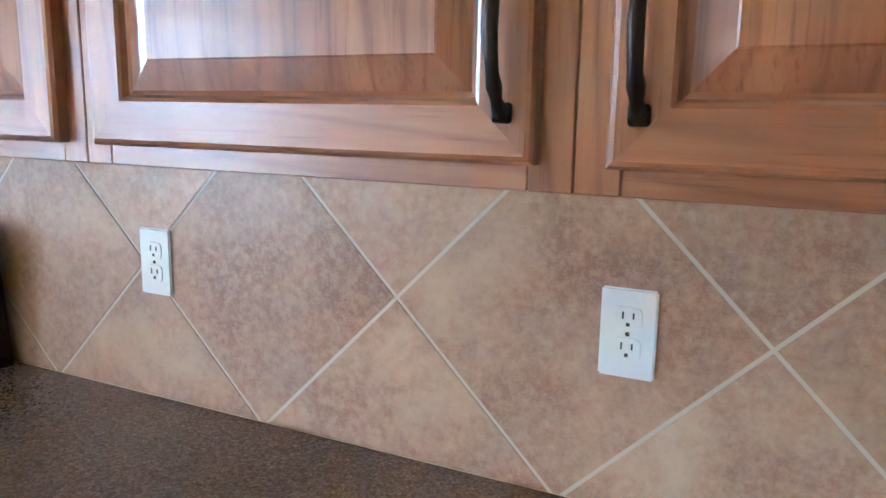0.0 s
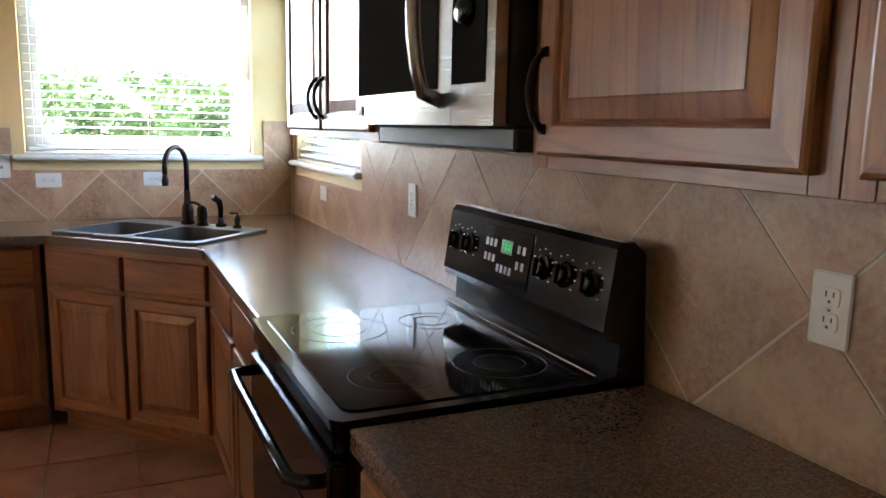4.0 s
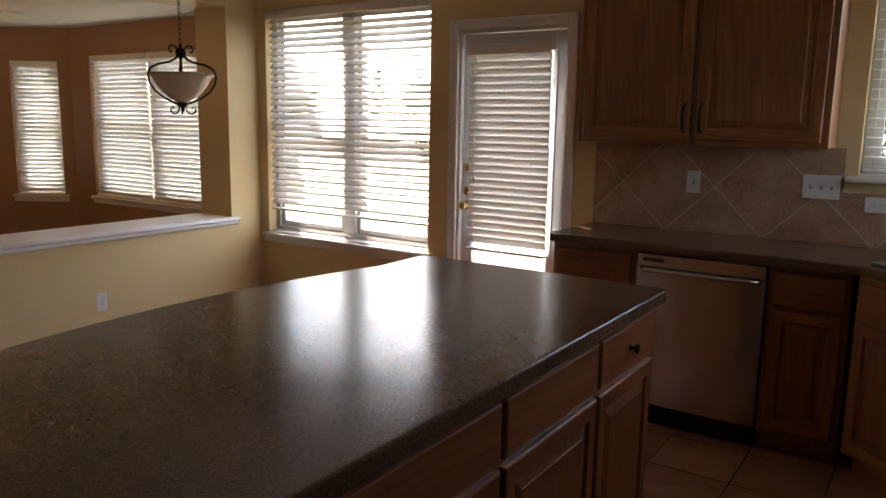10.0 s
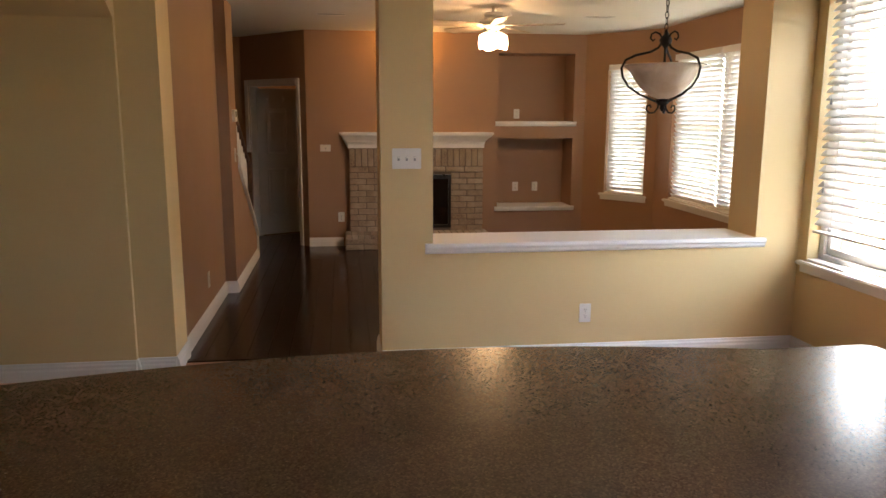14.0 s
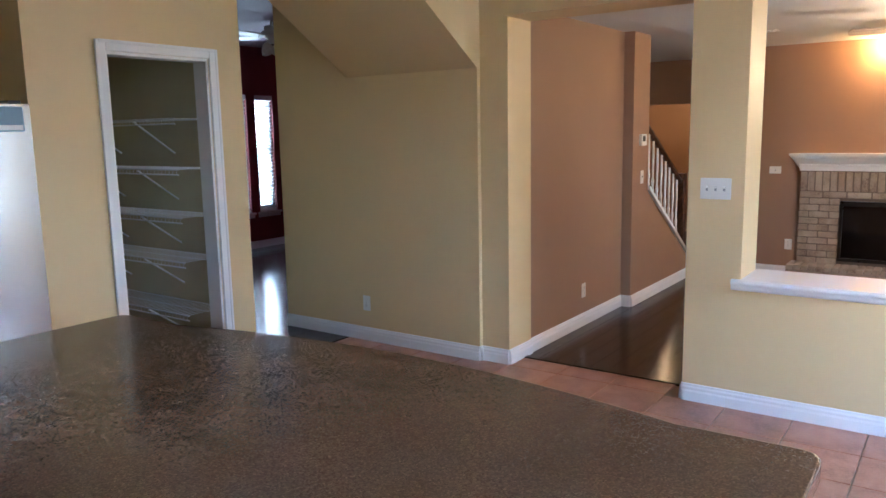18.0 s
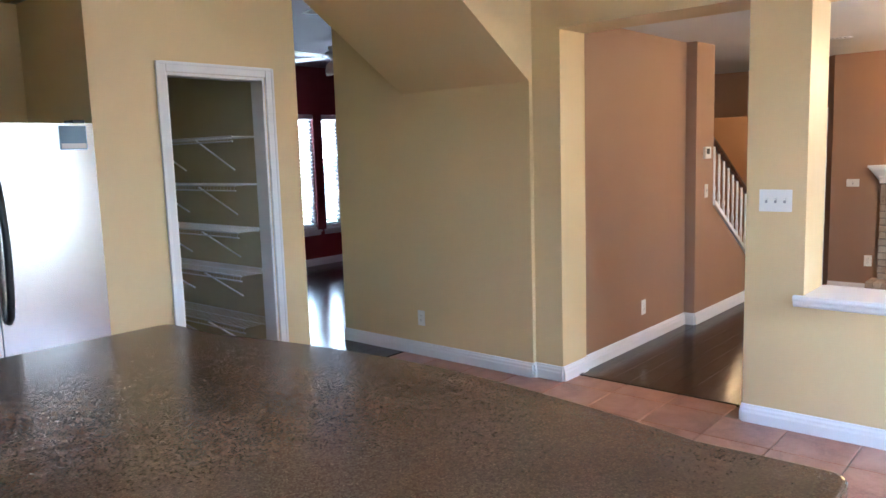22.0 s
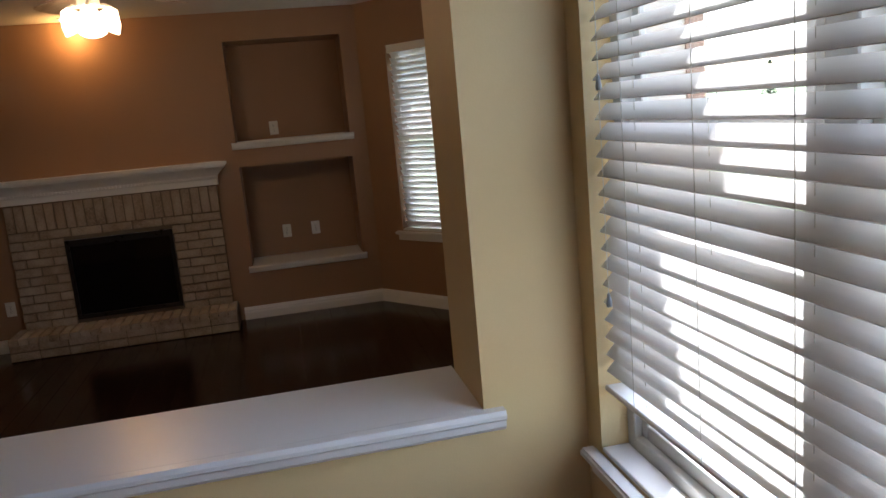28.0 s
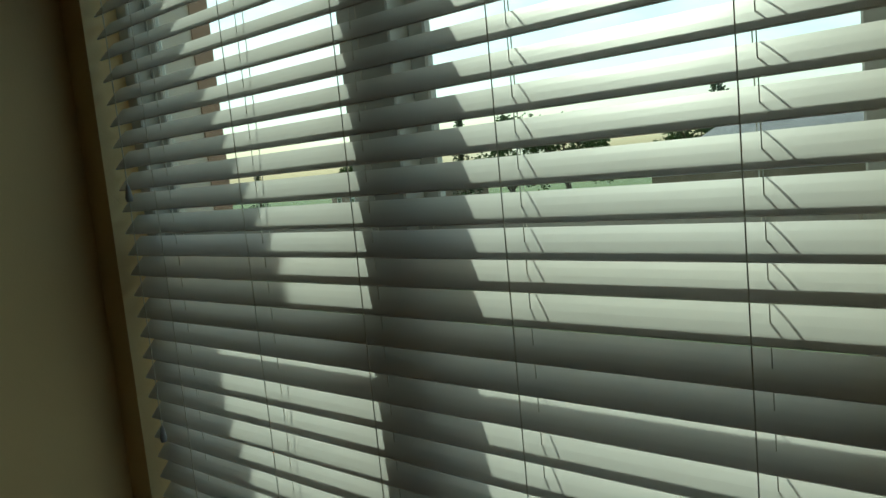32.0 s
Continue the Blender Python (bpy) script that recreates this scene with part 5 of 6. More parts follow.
# ---- pendant over the nook ----
def pendant():
    t = thing("pendant_lamp", Matrix.Translation((1.29, -4.60, 0)), "wrought iron pendant lamp with a flared alabaster glass bowl", "pendant lamp")
    part("canopy", lathe([(0, KC - 0.002), (0.065, KC - 0.002), (0.062, KC - 0.018), (0.02, KC - 0.035), (0, KC - 0.036)], 20), IRON, t, smooth=True)
    bm = bmesh.new()
    z, k = KC - 0.036, 0
    while z > 1.865:
        a = (math.cos(k * math.pi / 2), math.sin(k * math.pi / 2))
        tube([(0.008 * a[0] * math.cos(u), 0.008 * a[1] * math.cos(u), z - 0.017 + 0.017 * math.sin(u)) for u in [math.tau * j / 10 for j in range(10)]], 0.002, 5, True, bm)
        z -= 0.027
        k += 1
    part("chain", bm, IRON, t)
    part("stem", lathe([(0, 1.868), (0.007, 1.862), (0.010, 1.842), (0.024, 1.832), (0.030, 1.818), (0.026, 1.800), (0.012, 1.788), (0.006, 1.78), (0.006, 1.60), (0, 1.598)], 16), IRON, t, smooth=True)
    for k in range(3):
        a = radians(116 + 120 * k)
        c, s_ = math.cos(a), math.sin(a)
        sweep = [(0.020, 1.802), (0.034, 1.782), (0.072, 1.763), (0.140, 1.748), (0.186, 1.726), (0.205, 1.688), (0.196, 1.645), (0.166, 1.604), (0.112, 1.568), (0.036, 1.537)]
        part("arm", tube([(q * c, q * s_, z) for q, z in sweep], 0.0058, 8), IRON, t, smooth=True)
        high = [(0.018, 1.828), (0.030, 1.846), (0.050, 1.854), (0.068, 1.845), (0.073, 1.826), (0.062, 1.814), (0.052, 1.822)]
        part("scroll", tube([(q * c, q * s_, z) for q, z in high], 0.0045, 6), IRON, t, smooth=True)
        low = [(0.018, 1.530), (0.022, 1.504), (0.038, 1.484), (0.060, 1.482), (0.076, 1.497), (0.073, 1.515), (0.060, 1.518), (0.054, 1.507)]
        part("scroll", tube([(q * c, q * s_, z) for q, z in low], 0.0048, 6), IRON, t, smooth=True)
    outer = [(0.024, 1.548), (0.060, 1.562), (0.100, 1.594), (0.130, 1.632), (0.148, 1.662), (0.165, 1.684), (0.184, 1.698), (0.192, 1.701)]
    inner = [(0.190, 1.705), (0.178, 1.700), (0.158, 1.686), (0.141, 1.664), (0.123, 1.634), (0.094, 1.600), (0.056, 1.569), (0.0, 1.556)]
    part("bowl", lathe(outer + inner, 40), ALABASTER, t, "cream alabaster glass bowl with a flared lip", smooth=True)
    part("finial", lathe([(0, 1.488), (0.006, 1.492), (0.012, 1.505), (0.009, 1.516), (0.026, 1.524), (0.034, 1.536), (0.030, 1.546), (0, 1.549)], 18), IRON, t, smooth=True)


pendant()

# ---- pass-through ledge ----
LEDGE = [(0.0, 0.0), (0.03, 0.0), (0.036, -0.012), (0.036, -0.022), (0.026, -0.030), (0.024, -0.048), (0.012, -0.060), (0.0, -0.062)]
led = thing("window_ledge", Matrix.Translation((0, 0, SILL)), "glossy white moulded ledge on the half wall", "ledge", kind="structure")
bm = cube(0.292, HB - 0.03, -0.03, 2.288, HW + 0.001, 0.0, edge=0.0)
part("board", bm, WHITE, led)
bm = profile_run([(o + 0.002, h) for o, h in LEDGE], (2.335, HW, 0), (0.238, HW, 0))
part("moulding", bm, WHITE, led)

# ---- fireplace ----
fp = thing("fireplace", Matrix.Translation((0, FY, 0)), "buff brick fireplace with a raised brick hearth", "fireplace")
FX0, FX1 = 1.218, 2.725
BX0, BX1, BZ0, BZ1 = 1.586, 2.352, 0.20, 0.805
bm = bmesh.new()
for e in ((FX0, BX0, 0.16, 1.10), (BX1, FX1, 0.16, 1.10), (BX0, BX1, BZ1, 1.10), (BX0, BX1, 0.16, BZ0)):
    box(bm, e[0] + 0.004, 0.002, e[2], e[1] - 0.004 if e[1] == FX1 else e[1], 0.062, e[3])
box(bm, FX0 - 0.035, 0.002, 0.0, FX1 + 0.055, 0.30, 0.145)
part("mortar", bm, MORTAR, fp)


def brick_mesh(w, d, h):
    me = bpy.data.meshes.new("brick")
    b = cube(-w / 2, 0, -h / 2, w / 2, d, h / 2, edge=0.004)
    b.to_mesh(me)
    b.free()
    me.materials.append(BRICK)
    return me


rb = random.Random(4)
H_BR, U_BR = brick_mesh(0.193, 0.022, 0.057), brick_mesh(0.057, 0.022, 0.19)
HALF = brick_mesh(0.088, 0.022, 0.057)
z = 0.16 + 0.033
row = 0
while z < BZ1 + 0.06:
    for x0, x1 in (((FX0, BX0), (BX1, FX1)) if z < BZ1 else ((FX0, FX1),)):
        n = max(1, round((x1 - x0) / 0.203))
        pitch = (x1 - x0) / n
        xs = [x0 + pitch * (k + 0.5) for k in range(n)] if row % 2 == 0 else [x0 + pitch * k for k in range(1, n)]
        for x in xs:
            again("brick", H_BR, fp, pose(x, 0.055 + rb.uniform(0, 0.005), z, rb.uniform(-1, 1), rb.uniform(-0.6, 0.6), 0) @ Matrix.Diagonal((pitch / 0.203 * 0.99, 1, 1, 1)))
        if row % 2:
            for x in (x0 + pitch * 0.24, x1 - pitch * 0.24):
                again("brick", HALF, fp, pose(x, 0.055 + rb.uniform(0, 0.005), z, rb.uniform(-1, 1), 0, 0))
    z += 0.067
    row += 1
n = 22
for k in range(n):
    again("brick", U_BR, fp, pose(FX0 + 0.034 + k * (FX1 - FX0 - 0.068) / (n - 1), 0.055 + rb.uniform(0, 0.006), 0.995, 0, rb.uniform(-0.8, 0.8), 0))
EDGE_BR = brick_mesh(0.062, 0.29, 0.05)
n = 23
for k in range(n):
    again("brick", EDGE_BR, fp, pose(FX0 + k * (FX1 - FX0 + 0.02) / (n - 1), 0.03 + rb.uniform(0, 0.004), 0.146, rb.uniform(-0.4, 0.4), 0, 0))
for r, zz in enumerate((0.033, 0.099)):
    for k in range(8):
        x = FX0 - 0.03 + (k + 0.5 + (0.0 if r else 0.0)) * 0.199
        again("brick", H_BR, fp, pose(x, 0.288 + rb.uniform(0, 0.004), zz, 0, rb.uniform(-0.5, 0.5), 0))
part("firebox", (lambda b: (box(b, BX0 + 0.002, 0.002, BZ0 + 0.002, BX1 - 0.002, 0.012, BZ1 - 0.002), box(b, BX0 + 0.002, 0.012, BZ0 + 0.002, BX0 + 0.03, 0.085, BZ1 - 0.002),
     box(b, BX1 - 0.03, 0.012, BZ0 + 0.002, BX1 - 0.002, 0.085, BZ1 - 0.002), box(b, BX0 + 0.03, 0.012, BZ1 - 0.05, BX1 - 0.03, 0.085, BZ1 - 0.002),
     box(b, BX0 + 0.03, 0.012, BZ0 + 0.002, BX1 - 0.03, 0.085, BZ0 + 0.035))[0])(bmesh.new()), FIREBOX, fp, "black metal firebox with a dark glass screen")
part("screen", cube(BX0 + 0.03, 0.066, BZ0 + 0.035, BX1 - 0.03, 0.070, BZ1 - 0.05), BLACK_GLASS, fp)
for k in range(3):
    part("log", tube([(1.80 + 0.02 * k, 0.03, 0.27 + 0.035 * k), (1.97, 0.035, 0.275 + 0.035 * k), (2.15 - 0.03 * k, 0.03, 0.27 + 0.03 * k)], 0.03, 8), FIREBOX, fp)
mt = thing("mantel", Matrix.Translation((0, FY, 0)), "white crown-moulded mantel shelf with dentils", "mantel")
crown = [(0.0, 1.10), (0.075, 1.10), (0.075, 1.145), (0.083, 1.15), (0.083, 1.17), (0.10, 1.19), (0.125, 1.215), (0.15, 1.235), (0.155, 1.25), (0.165, 1.252), (0.165, 1.275), (0.0, 1.275)]
bm = bmesh.new()
a, b = ([bm.verts.new((x + s * max(0, o - 0.075), o, z)) for o, z in crown] for x, s in ((FX0 - 0.01, -1), (FX1 + 0.01, 1)))
bm.faces.new(a), bm.faces.new(b[::-1])
for k in range(len(crown)):
    bm.faces.new((a[k], a[(k + 1) % len(crown)], b[(k + 1) % len(crown)], b[k]))
part("shelf", bm, WHITE, mt)
dent = bmesh.new()
for k in range(58):
    x = FX0 + 0.004 + k * 0.026
    box(dent, x, 0.082, 1.152, x + 0.014, 0.094, 1.168)
part("dentils", dent, WHITE, mt)

NICHE = [(0.0, 0.0), (0.03, 0.0), (0.034, -0.012), (0.026, -0.022), (0.022, -0.04), (0.012, -0.052), (0.0, -0.054)]
for z in (0.425, 1.395):
    t = thing("niche_shelf", Matrix.Translation((0, FY, z)), "white moulded shelf at the foot of a wall niche", "shelf", "niche shelves")
    part("board", cube(NX0 + 0.002, -0.375, -0.018, NX1 - 0.002, 0.001, 0.0), WHITE, t)
    part("moulding", profile_run([(o + 0.002, h) for o, h in NICHE], (NX1 + 0.03, 0, 0), (NX0 - 0.03, 0, 0)), WHITE, t)


# ---- ceiling fan ----
FAN_BLADE = timber("pale_fan_blade", (0.42, 0.33, 0.24), (0.58, 0.49, 0.38), (0.68, 0.6, 0.5), 0)


def fan(x, y, top, shade_mat, label):
    t = thing("ceiling_fan", Matrix.Translation((x, y, top - LC - 0.05)), label, "ceiling fan")
    part("downrod", tube([(0, 0, LC + 0.049), (0, 0, LC - 0.02)], 0.013, 10), PLATE, t, smooth=True)
    part("housing", lathe([(0, LC - 0.001), (0.075, LC - 0.001), (0.08, LC - 0.03), (0.06, LC - 0.045), (0.11, LC - 0.06), (0.115, LC - 0.10), (0.07, LC - 0.125), (0.05, LC - 0.14), (0.055, LC - 0.165), (0.03, LC - 0.18), (0, LC - 0.18)], 28), PLATE, t, smooth=True)
    out = rounded([(0.16, -0.05), (0.60, -0.068), (0.60, 0.068), (0.16, 0.05)], [0.02, 0.05, 0.05, 0.02], 4)
    blade = slab(out, -0.004, 0.004, 0.001, 1)
    me = bpy.data.meshes.new("blade")
    bmesh.ops.recalc_face_normals(blade, faces=blade.faces)
    blade.to_mesh(me)
    blade.free()
    me.materials.append(FAN_BLADE)
    for k in range(5):
        b = again("blade", me, t, pose(0, 0, LC - 0.105, 0, 0, 14 + 72 * k) @ pose(0, 0, 0, 11, 0, 0))
        part("blade_iron", cube(0.07, -0.02, -0.003, 0.22, 0.02, -0.0045 + 0.012, edge=0.002), PLATE, b)
    for k in range(4):
        a = radians(10 + 90 * k)
        c, s = math.cos(a), math.sin(a)
        part("lamp_arm", tube([(0.02 * c, 0.02 * s, LC - 0.165), (0.07 * c, 0.07 * s, LC - 0.165), (0.10 * c, 0.10 * s, LC - 0.18)], 0.011, 8), PLATE, t, smooth=True)
        sh = lathe([(0.022, 0.0), (0.034, -0.02), (0.058, -0.055), (0.070, -0.100), (0.066, -0.103), (0.052, -0.058), (0.028, -0.022), (0.0, -0.02)], 18)
        bmesh.ops.transform(sh, matrix=Matrix.Translation((0.105 * c, 0.105 * s, LC - 0.18)) @ Matrix.Rotation(radians(28), 4, Vector((-s, c, 0))), verts=sh.verts)
        part("shade", sh, shade_mat, t, "frosted glass shade", smooth=True)
    part("pull_chain", tube([(0.03, 0.0, LC - 0.18), (0.03, 0.0, LC - 0.30)], 0.0015, 5), BRASS, t)


fan(1.52, -7.55, LC, BULB_GLASS, "white ceiling fan with light wooden blades and four lit glass shades")
fan(7.45, -6.85, KC, ALABASTER, "dark-shaded dining room ceiling fan with unlit glass shades")
point_lamp("fan_light", (1.52, -7.55, LC - 0.40), 0.9, (1.0, 0.62, 0.30), 0.08)
can = thing("recessed_spot", Matrix.Translation((2.05, -9.42, LC)), "small warm accent spotlight above the mantel", "spotlight")
part("trim_ring", lathe([(0.045, -0.001), (0.06, -0.001), (0.058, -0.008), (0.045, -0.006)], 20), PLATE, can, smooth=True)
part("bulb", lathe([(0, -0.002), (0.042, -0.002), (0.04, -0.014), (0.02, -0.024), (0, -0.026)], 18), BULB_GLASS, can, "glowing bulb", smooth=True)
point_lamp("accent_light", (2.05, -9.46, LC - 0.09), 0.7, (1.0, 0.50, 0.13), 0.03)


def grille_vent(m, w, h, label):
    t = thing("air_vent", m, label, "vent")
    bm = bmesh.new()
    for e in ((0, w, 0, 0.018), (0, w, h - 0.018, h), (0, 0.018, 0.018, h - 0.018), (w - 0.018, w, 0.018, h - 0.018)):
        box(bm, e[0], e[2], -0.007, e[1], e[3], -0.001, 0.002)
    part("frame", bm, PLATE, t)
    part("backing", cube(0.018, 0.018, -0.002, w - 0.018, h - 0.018, -0.001), SLOT, t)
    n = 8
    for k in range(n):
        x = 0.018 + (w - 0.036) * (k + 0.5) / n
        part("slat", cube(x - 0.004, 0.02, -0.007, x + 0.004, h - 0.02, -0.003), PLATE, t)


grille_vent(Matrix.Translation((0.29, -8.14, LC)), 0.27, 0.13, "white ceiling air vent")
grille_vent(Matrix.Translation((2.74, -8.30, LC)), 0.27, 0.13, "white ceiling air vent")
grille_vent(Matrix.Translation((5.90, -5.75, KC)) @ Matrix.Rotation(radians(-20), 4, "Z"), 0.36, 0.36, "white square ceiling air return grille")


# ---- stairs seen past the opening ----
def stairs():
    t = thing("staircase", Matrix.Translation((0, 0, 0)), "carpetless stairs with white balusters and a dark wood handrail", "staircase", kind="structure")
    y0, y1 = -7.80, -8.98
    zt, zb = 1.00, 0.25
    bm = bmesh.new()
    for x0, x1 in ((3.69, 3.81),):
        v = [[bm.verts.new((x, y, z)) for y, z in ((y0, 0), (y1, 0), (y1, zb), (y0, zt))] for x in (x0, x1)]
        bm.faces.new(v[0]), bm.faces.new(v[1][::-1])
        for k in range(4):
            bm.faces.new((v[0][k], v[0][(k + 1) % 4], v[1][(k + 1) % 4], v[1][k]))
    part("knee_wall", bm, TAN, t)
    d = Vector((0, y1 - y0, zb - zt))
    n = d.cross(Vector((1, 0, 0))).normalized()
    bm = bmesh.new()
    v = [[bm.verts.new((x, y, z + dz)) for y, z in ((y0, zt), (y1 - 0.02, zb - 0.018)) for dz in (0.002, 0.042)] for x in (3.665, 3.835)]
    q = [(0, 1, 3, 2)]
    bm.faces.new([v[0][k] for k in (0, 1, 3, 2)]), bm.faces.new([v[1][k] for k in (2, 3, 1, 0)])
    for a, b in ((0, 1), (1, 3), (3, 2), (2, 0)):
        bm.faces.new((v[0][a], v[0][b], v[1][b], v[1][a]))
    part("cap", bm, WHITE, t)
    part("cap_end", cube(3.67, y1 - 0.03, 0.0, 3.83, y1 - 0.002, zb + 0.02, edge=0.003), WHITE, t)
    for k in range(10):
        u = (k + 0.5) / 10
        y, z = y0 + (y1 - y0) * u, zt + (zb - zt) * u + 0.04
        part("baluster", lathe([(0, z), (0.016, z), (0.016, z + 0.12), (0.012, z + 0.16), (0.017, z + 0.2), (0.010, z + 0.25), (0.013, z + 0.45), (0.009, z + 0.58 + 0.1 * u), (0, z + 0.58 + 0.1 * u)], 8, place=(3.75, y, 0)), WHITE, t)
    part("handrail", tube([(3.75, y0 + 0.0, zt + 0.63), (3.75, y1 + 0.05, zb + 0.74)], 0.03, 10), STAIR_WOOD, t)
    part("newel_post", cube(3.70, y1 + 0.01, zb + 0.05, 3.79, y1 + 0.10, zb + 0.84, edge=0.006), STAIR_WOOD, t)
    for k in range(7):
        part("tread", cube(3.84, -9.0 + 0.26 * k, 0.0, 4.75, -8.74 + 0.26 * k, 0.165 * (k + 1)), STAIR_WOOD, t)


stairs()

# thermostat and small plates on the tan wall
def wall_plate(m, w, h, kind, label, category="switch"):
    """A plate on a wall: local x along, z up, y = 0 on the wall, out to -y; its centre is the origin."""
    names = {"outlet": "wall_outlet", "switch": "light_switch", "blank": "wall_plate"}
    t = thing(names[kind], m, label, category)
    part("plate", cube(-w / 2, -0.006, -h / 2, w / 2, -0.0005, h / 2, edge=0.0025, seg=2), PLATE, t)
    wide = w > h * 1.3
    if kind == "outlet":
        for s in (-1, 1):
            o = Matrix.Translation((0, 0, s * 0.0195)) if not wide else Matrix.Translation((s * 0.0195, 0, 0)) @ Matrix.Rotation(radians(90), 4, 'Y')
            bm = slab(rounded([(-0.017, -0.0145), (0.017, -0.0145), (0.017, 0.0145), (-0.017, 0.0145)], [0.009] * 4, 3), 0.0, 0.0018)
            bmesh.ops.transform(bm, matrix=o @ Matrix.Translation((0, -0.006, 0)) @ Matrix.Rotation(radians(90), 4, 'X'), verts=bm.verts)
            r = part("receptacle", bm, PLATE, t)
            sl = bmesh.new()
            for x, ww, hh in ((-0.0065, 0.0022, 0.009), (0.0065, 0.0022, 0.0075)):
                box(sl, x - ww / 2, -0.0084, 0.002 - hh / 2 + 0.002, x + ww / 2, -0.0077, 0.002 + hh / 2 + 0.002)
            box(sl, -0.0022, -0.0084, -0.0095, 0.0022, -0.0077, -0.005)
            bmesh.ops.transform(sl, matrix=o, verts=sl.verts)
            part("slots", sl, SLOT, r)
        part("screw", lathe([(0, 0), (0.003, 0), (0.003, 0.001), (0, 0.0012)], 8), CHROME, t).matrix_basis = Matrix.Translation((0, -0.006, 0)) @ Matrix.Rotation(radians(90), 4, 'X')
    elif kind == "switch":
        n = 3 if w > 0.15 else 1
        for k in range(n):
            x = (k - (n - 1) / 2) * 0.046
            part("toggle_slot", cube(x - 0.0058, -0.0068, -0.0125, x + 0.0058, -0.0059, 0.0125), GREY_PLASTIC, t)
            part("toggle", cube(x - 0.0045, -0.020, -0.006 + 0.008, x + 0.0045, -0.006, 0.006 + 0.006, edge=0.0015), PLATE, t)
    return t


ON_N = lambda x, z: Matrix.Translation((x, -0.0095, z))                                                     # range wall tile
ON_W = lambda y, z, d=0.0095: Matrix.Translation((d, y, z)) @ Matrix.Rotation(radians(90), 4, 'Z')          # window wall
ON_H = lambda x, y, z: Matrix.Translation((x, y, z)) @ Matrix.Rotation(radians(180), 4, 'Z')                # walls facing +y
ON_E = lambda x, y, z: Matrix.Translation((x, y, z)) @ Matrix.Rotation(radians(-90), 4, 'Z')                # walls facing -x
wall_plate(ON_N(3.517, 1.160), 0.070, 0.114, "outlet", "white wall outlet on the tiled wall", "outlet")
wall_plate(ON_N(4.316, 1.153), 0.070, 0.114, "outlet", "white wall outlet on the tiled wall", "outlet")
wall_plate(ON_N(1.845, 1.165), 0.072, 0.116, "outlet", "white wall outlet beside the range", "outlet")
wall_plate(ON_N(0.685, 1.088), 0.114, 0.070, "blank", "white blank plate below the corner window", "wall plate")
wall_plate(ON_H(1.361, HW, 0.29), 0.072, 0.116, "outlet", "white outlet low on the half wall", "outlet")
wall_plate(ON_H(2.44, HW, 1.225), 0.165, 0.116, "switch", "white triple light switch on the yellow post")
wall_plate(ON_H(4.985, -5.40, 0.287), 0.072, 0.116, "outlet", "white outlet low on the stair wall", "outlet")
wall_plate(ON_E(3.78, -6.64, 0.285), 0.072, 0.116, "outlet", "white outlet low on the tan wall", "outlet")
wall_plate(ON_E(3.69, -7.64, 1.13), 0.072, 0.116, "switch", "white light switch below the thermostat")
wall_plate(ON_H(2.98, FY, 1.10), 0.115, 0.075, "switch", "pale switch plate beside the mantel")
wall_plate(ON_H(2.82, FY, 0.33), 0.07, 0.11, "outlet", "white outlet beside the hearth", "outlet")
wall_plate(ON_H(0.74, FY - 0.38, 1.48), 0.07, 0.11, "outlet", "white outlet in the upper niche", "outlet")
wall_plate(ON_H(0.74, FY - 0.38, 0.62), 0.07, 0.11, "outlet", "white outlet in the lower niche", "outlet")
wall_plate(ON_H(0.50, FY - 0.38, 0.62), 0.07, 0.11, "outlet", "white outlet in the lower niche", "outlet")
wall_plate(ON_W(-2.10, 1.176), 0.072, 0.116, "switch", "white light switch on the tiled wall")
wall_plate(ON_W(-1.494, 1.187), 0.165, 0.116, "switch", "white triple light switch beside the window")
wall_plate(ON_W(-1.246, 1.116), 0.116, 0.072, "outlet", "white sideways outlet below the window", "outlet")
wall_plate(ON_W(-0.745, 1.119), 0.116, 0.072, "outlet", "white sideways outlet below the window", "outlet")
th = thing("thermostat", ON_E(3.69, -7.62, 1.455), "white thermostat with a dark display", "thermostat")
part("case", cube(-0.06, -0.028, -0.05, 0.06, -0.0005, 0.05, edge=0.004), PLATE, th)
part("display", cube(-0.042, -0.0295, -0.012, 0.022, -0.0282, 0.035), SLOT, th, "dark display")

# pantry wire shelves along the side wall
for z in (0.44, 0.78, 1.06, 1.36, 1.67):
    t = thing("wire_shelf", Matrix.Translation((0, 0, z)), "white wire pantry shelf with slanted braces", "shelf", "pantry shelves")
    bm = bmesh.new()
    for k in range(40):
        x = 5.30 + k * 0.038
        tube([(x, -4.335, 0), (x, -4.04, 0), (x, -4.036, -0.03)], 0.0022, 4, bm=bm)
    for y in (-4.33, -4.19):
        tube([(5.28, y, -0.003), (6.84, y, -0.003)], 0.0028, 5, bm=bm)
    part("wire_deck", bm, WIRE, t)
    part("front_lip", (lambda b: (tube([(5.28, -4.036, 0), (6.84, -4.036, 0)], 0.005, 6, bm=b), tube([(5.28, -4.036, -0.032), (6.84, -4.036, -0.032)], 0.005, 6, bm=b))[0])(bmesh.new()), WIRE, t)
    for x in (5.72, 6.35):
        part("brace", tube([(x, -4.045, -0.012), (x, -4.335, -0.22)], 0.006, 6), WIRE, t)

# lamp in the room past the entry doorway
point_lamp("entry_room_light", (4.75, -11.5, 1.9), 0.6, (1.0, 0.58, 0.22), 0.08)
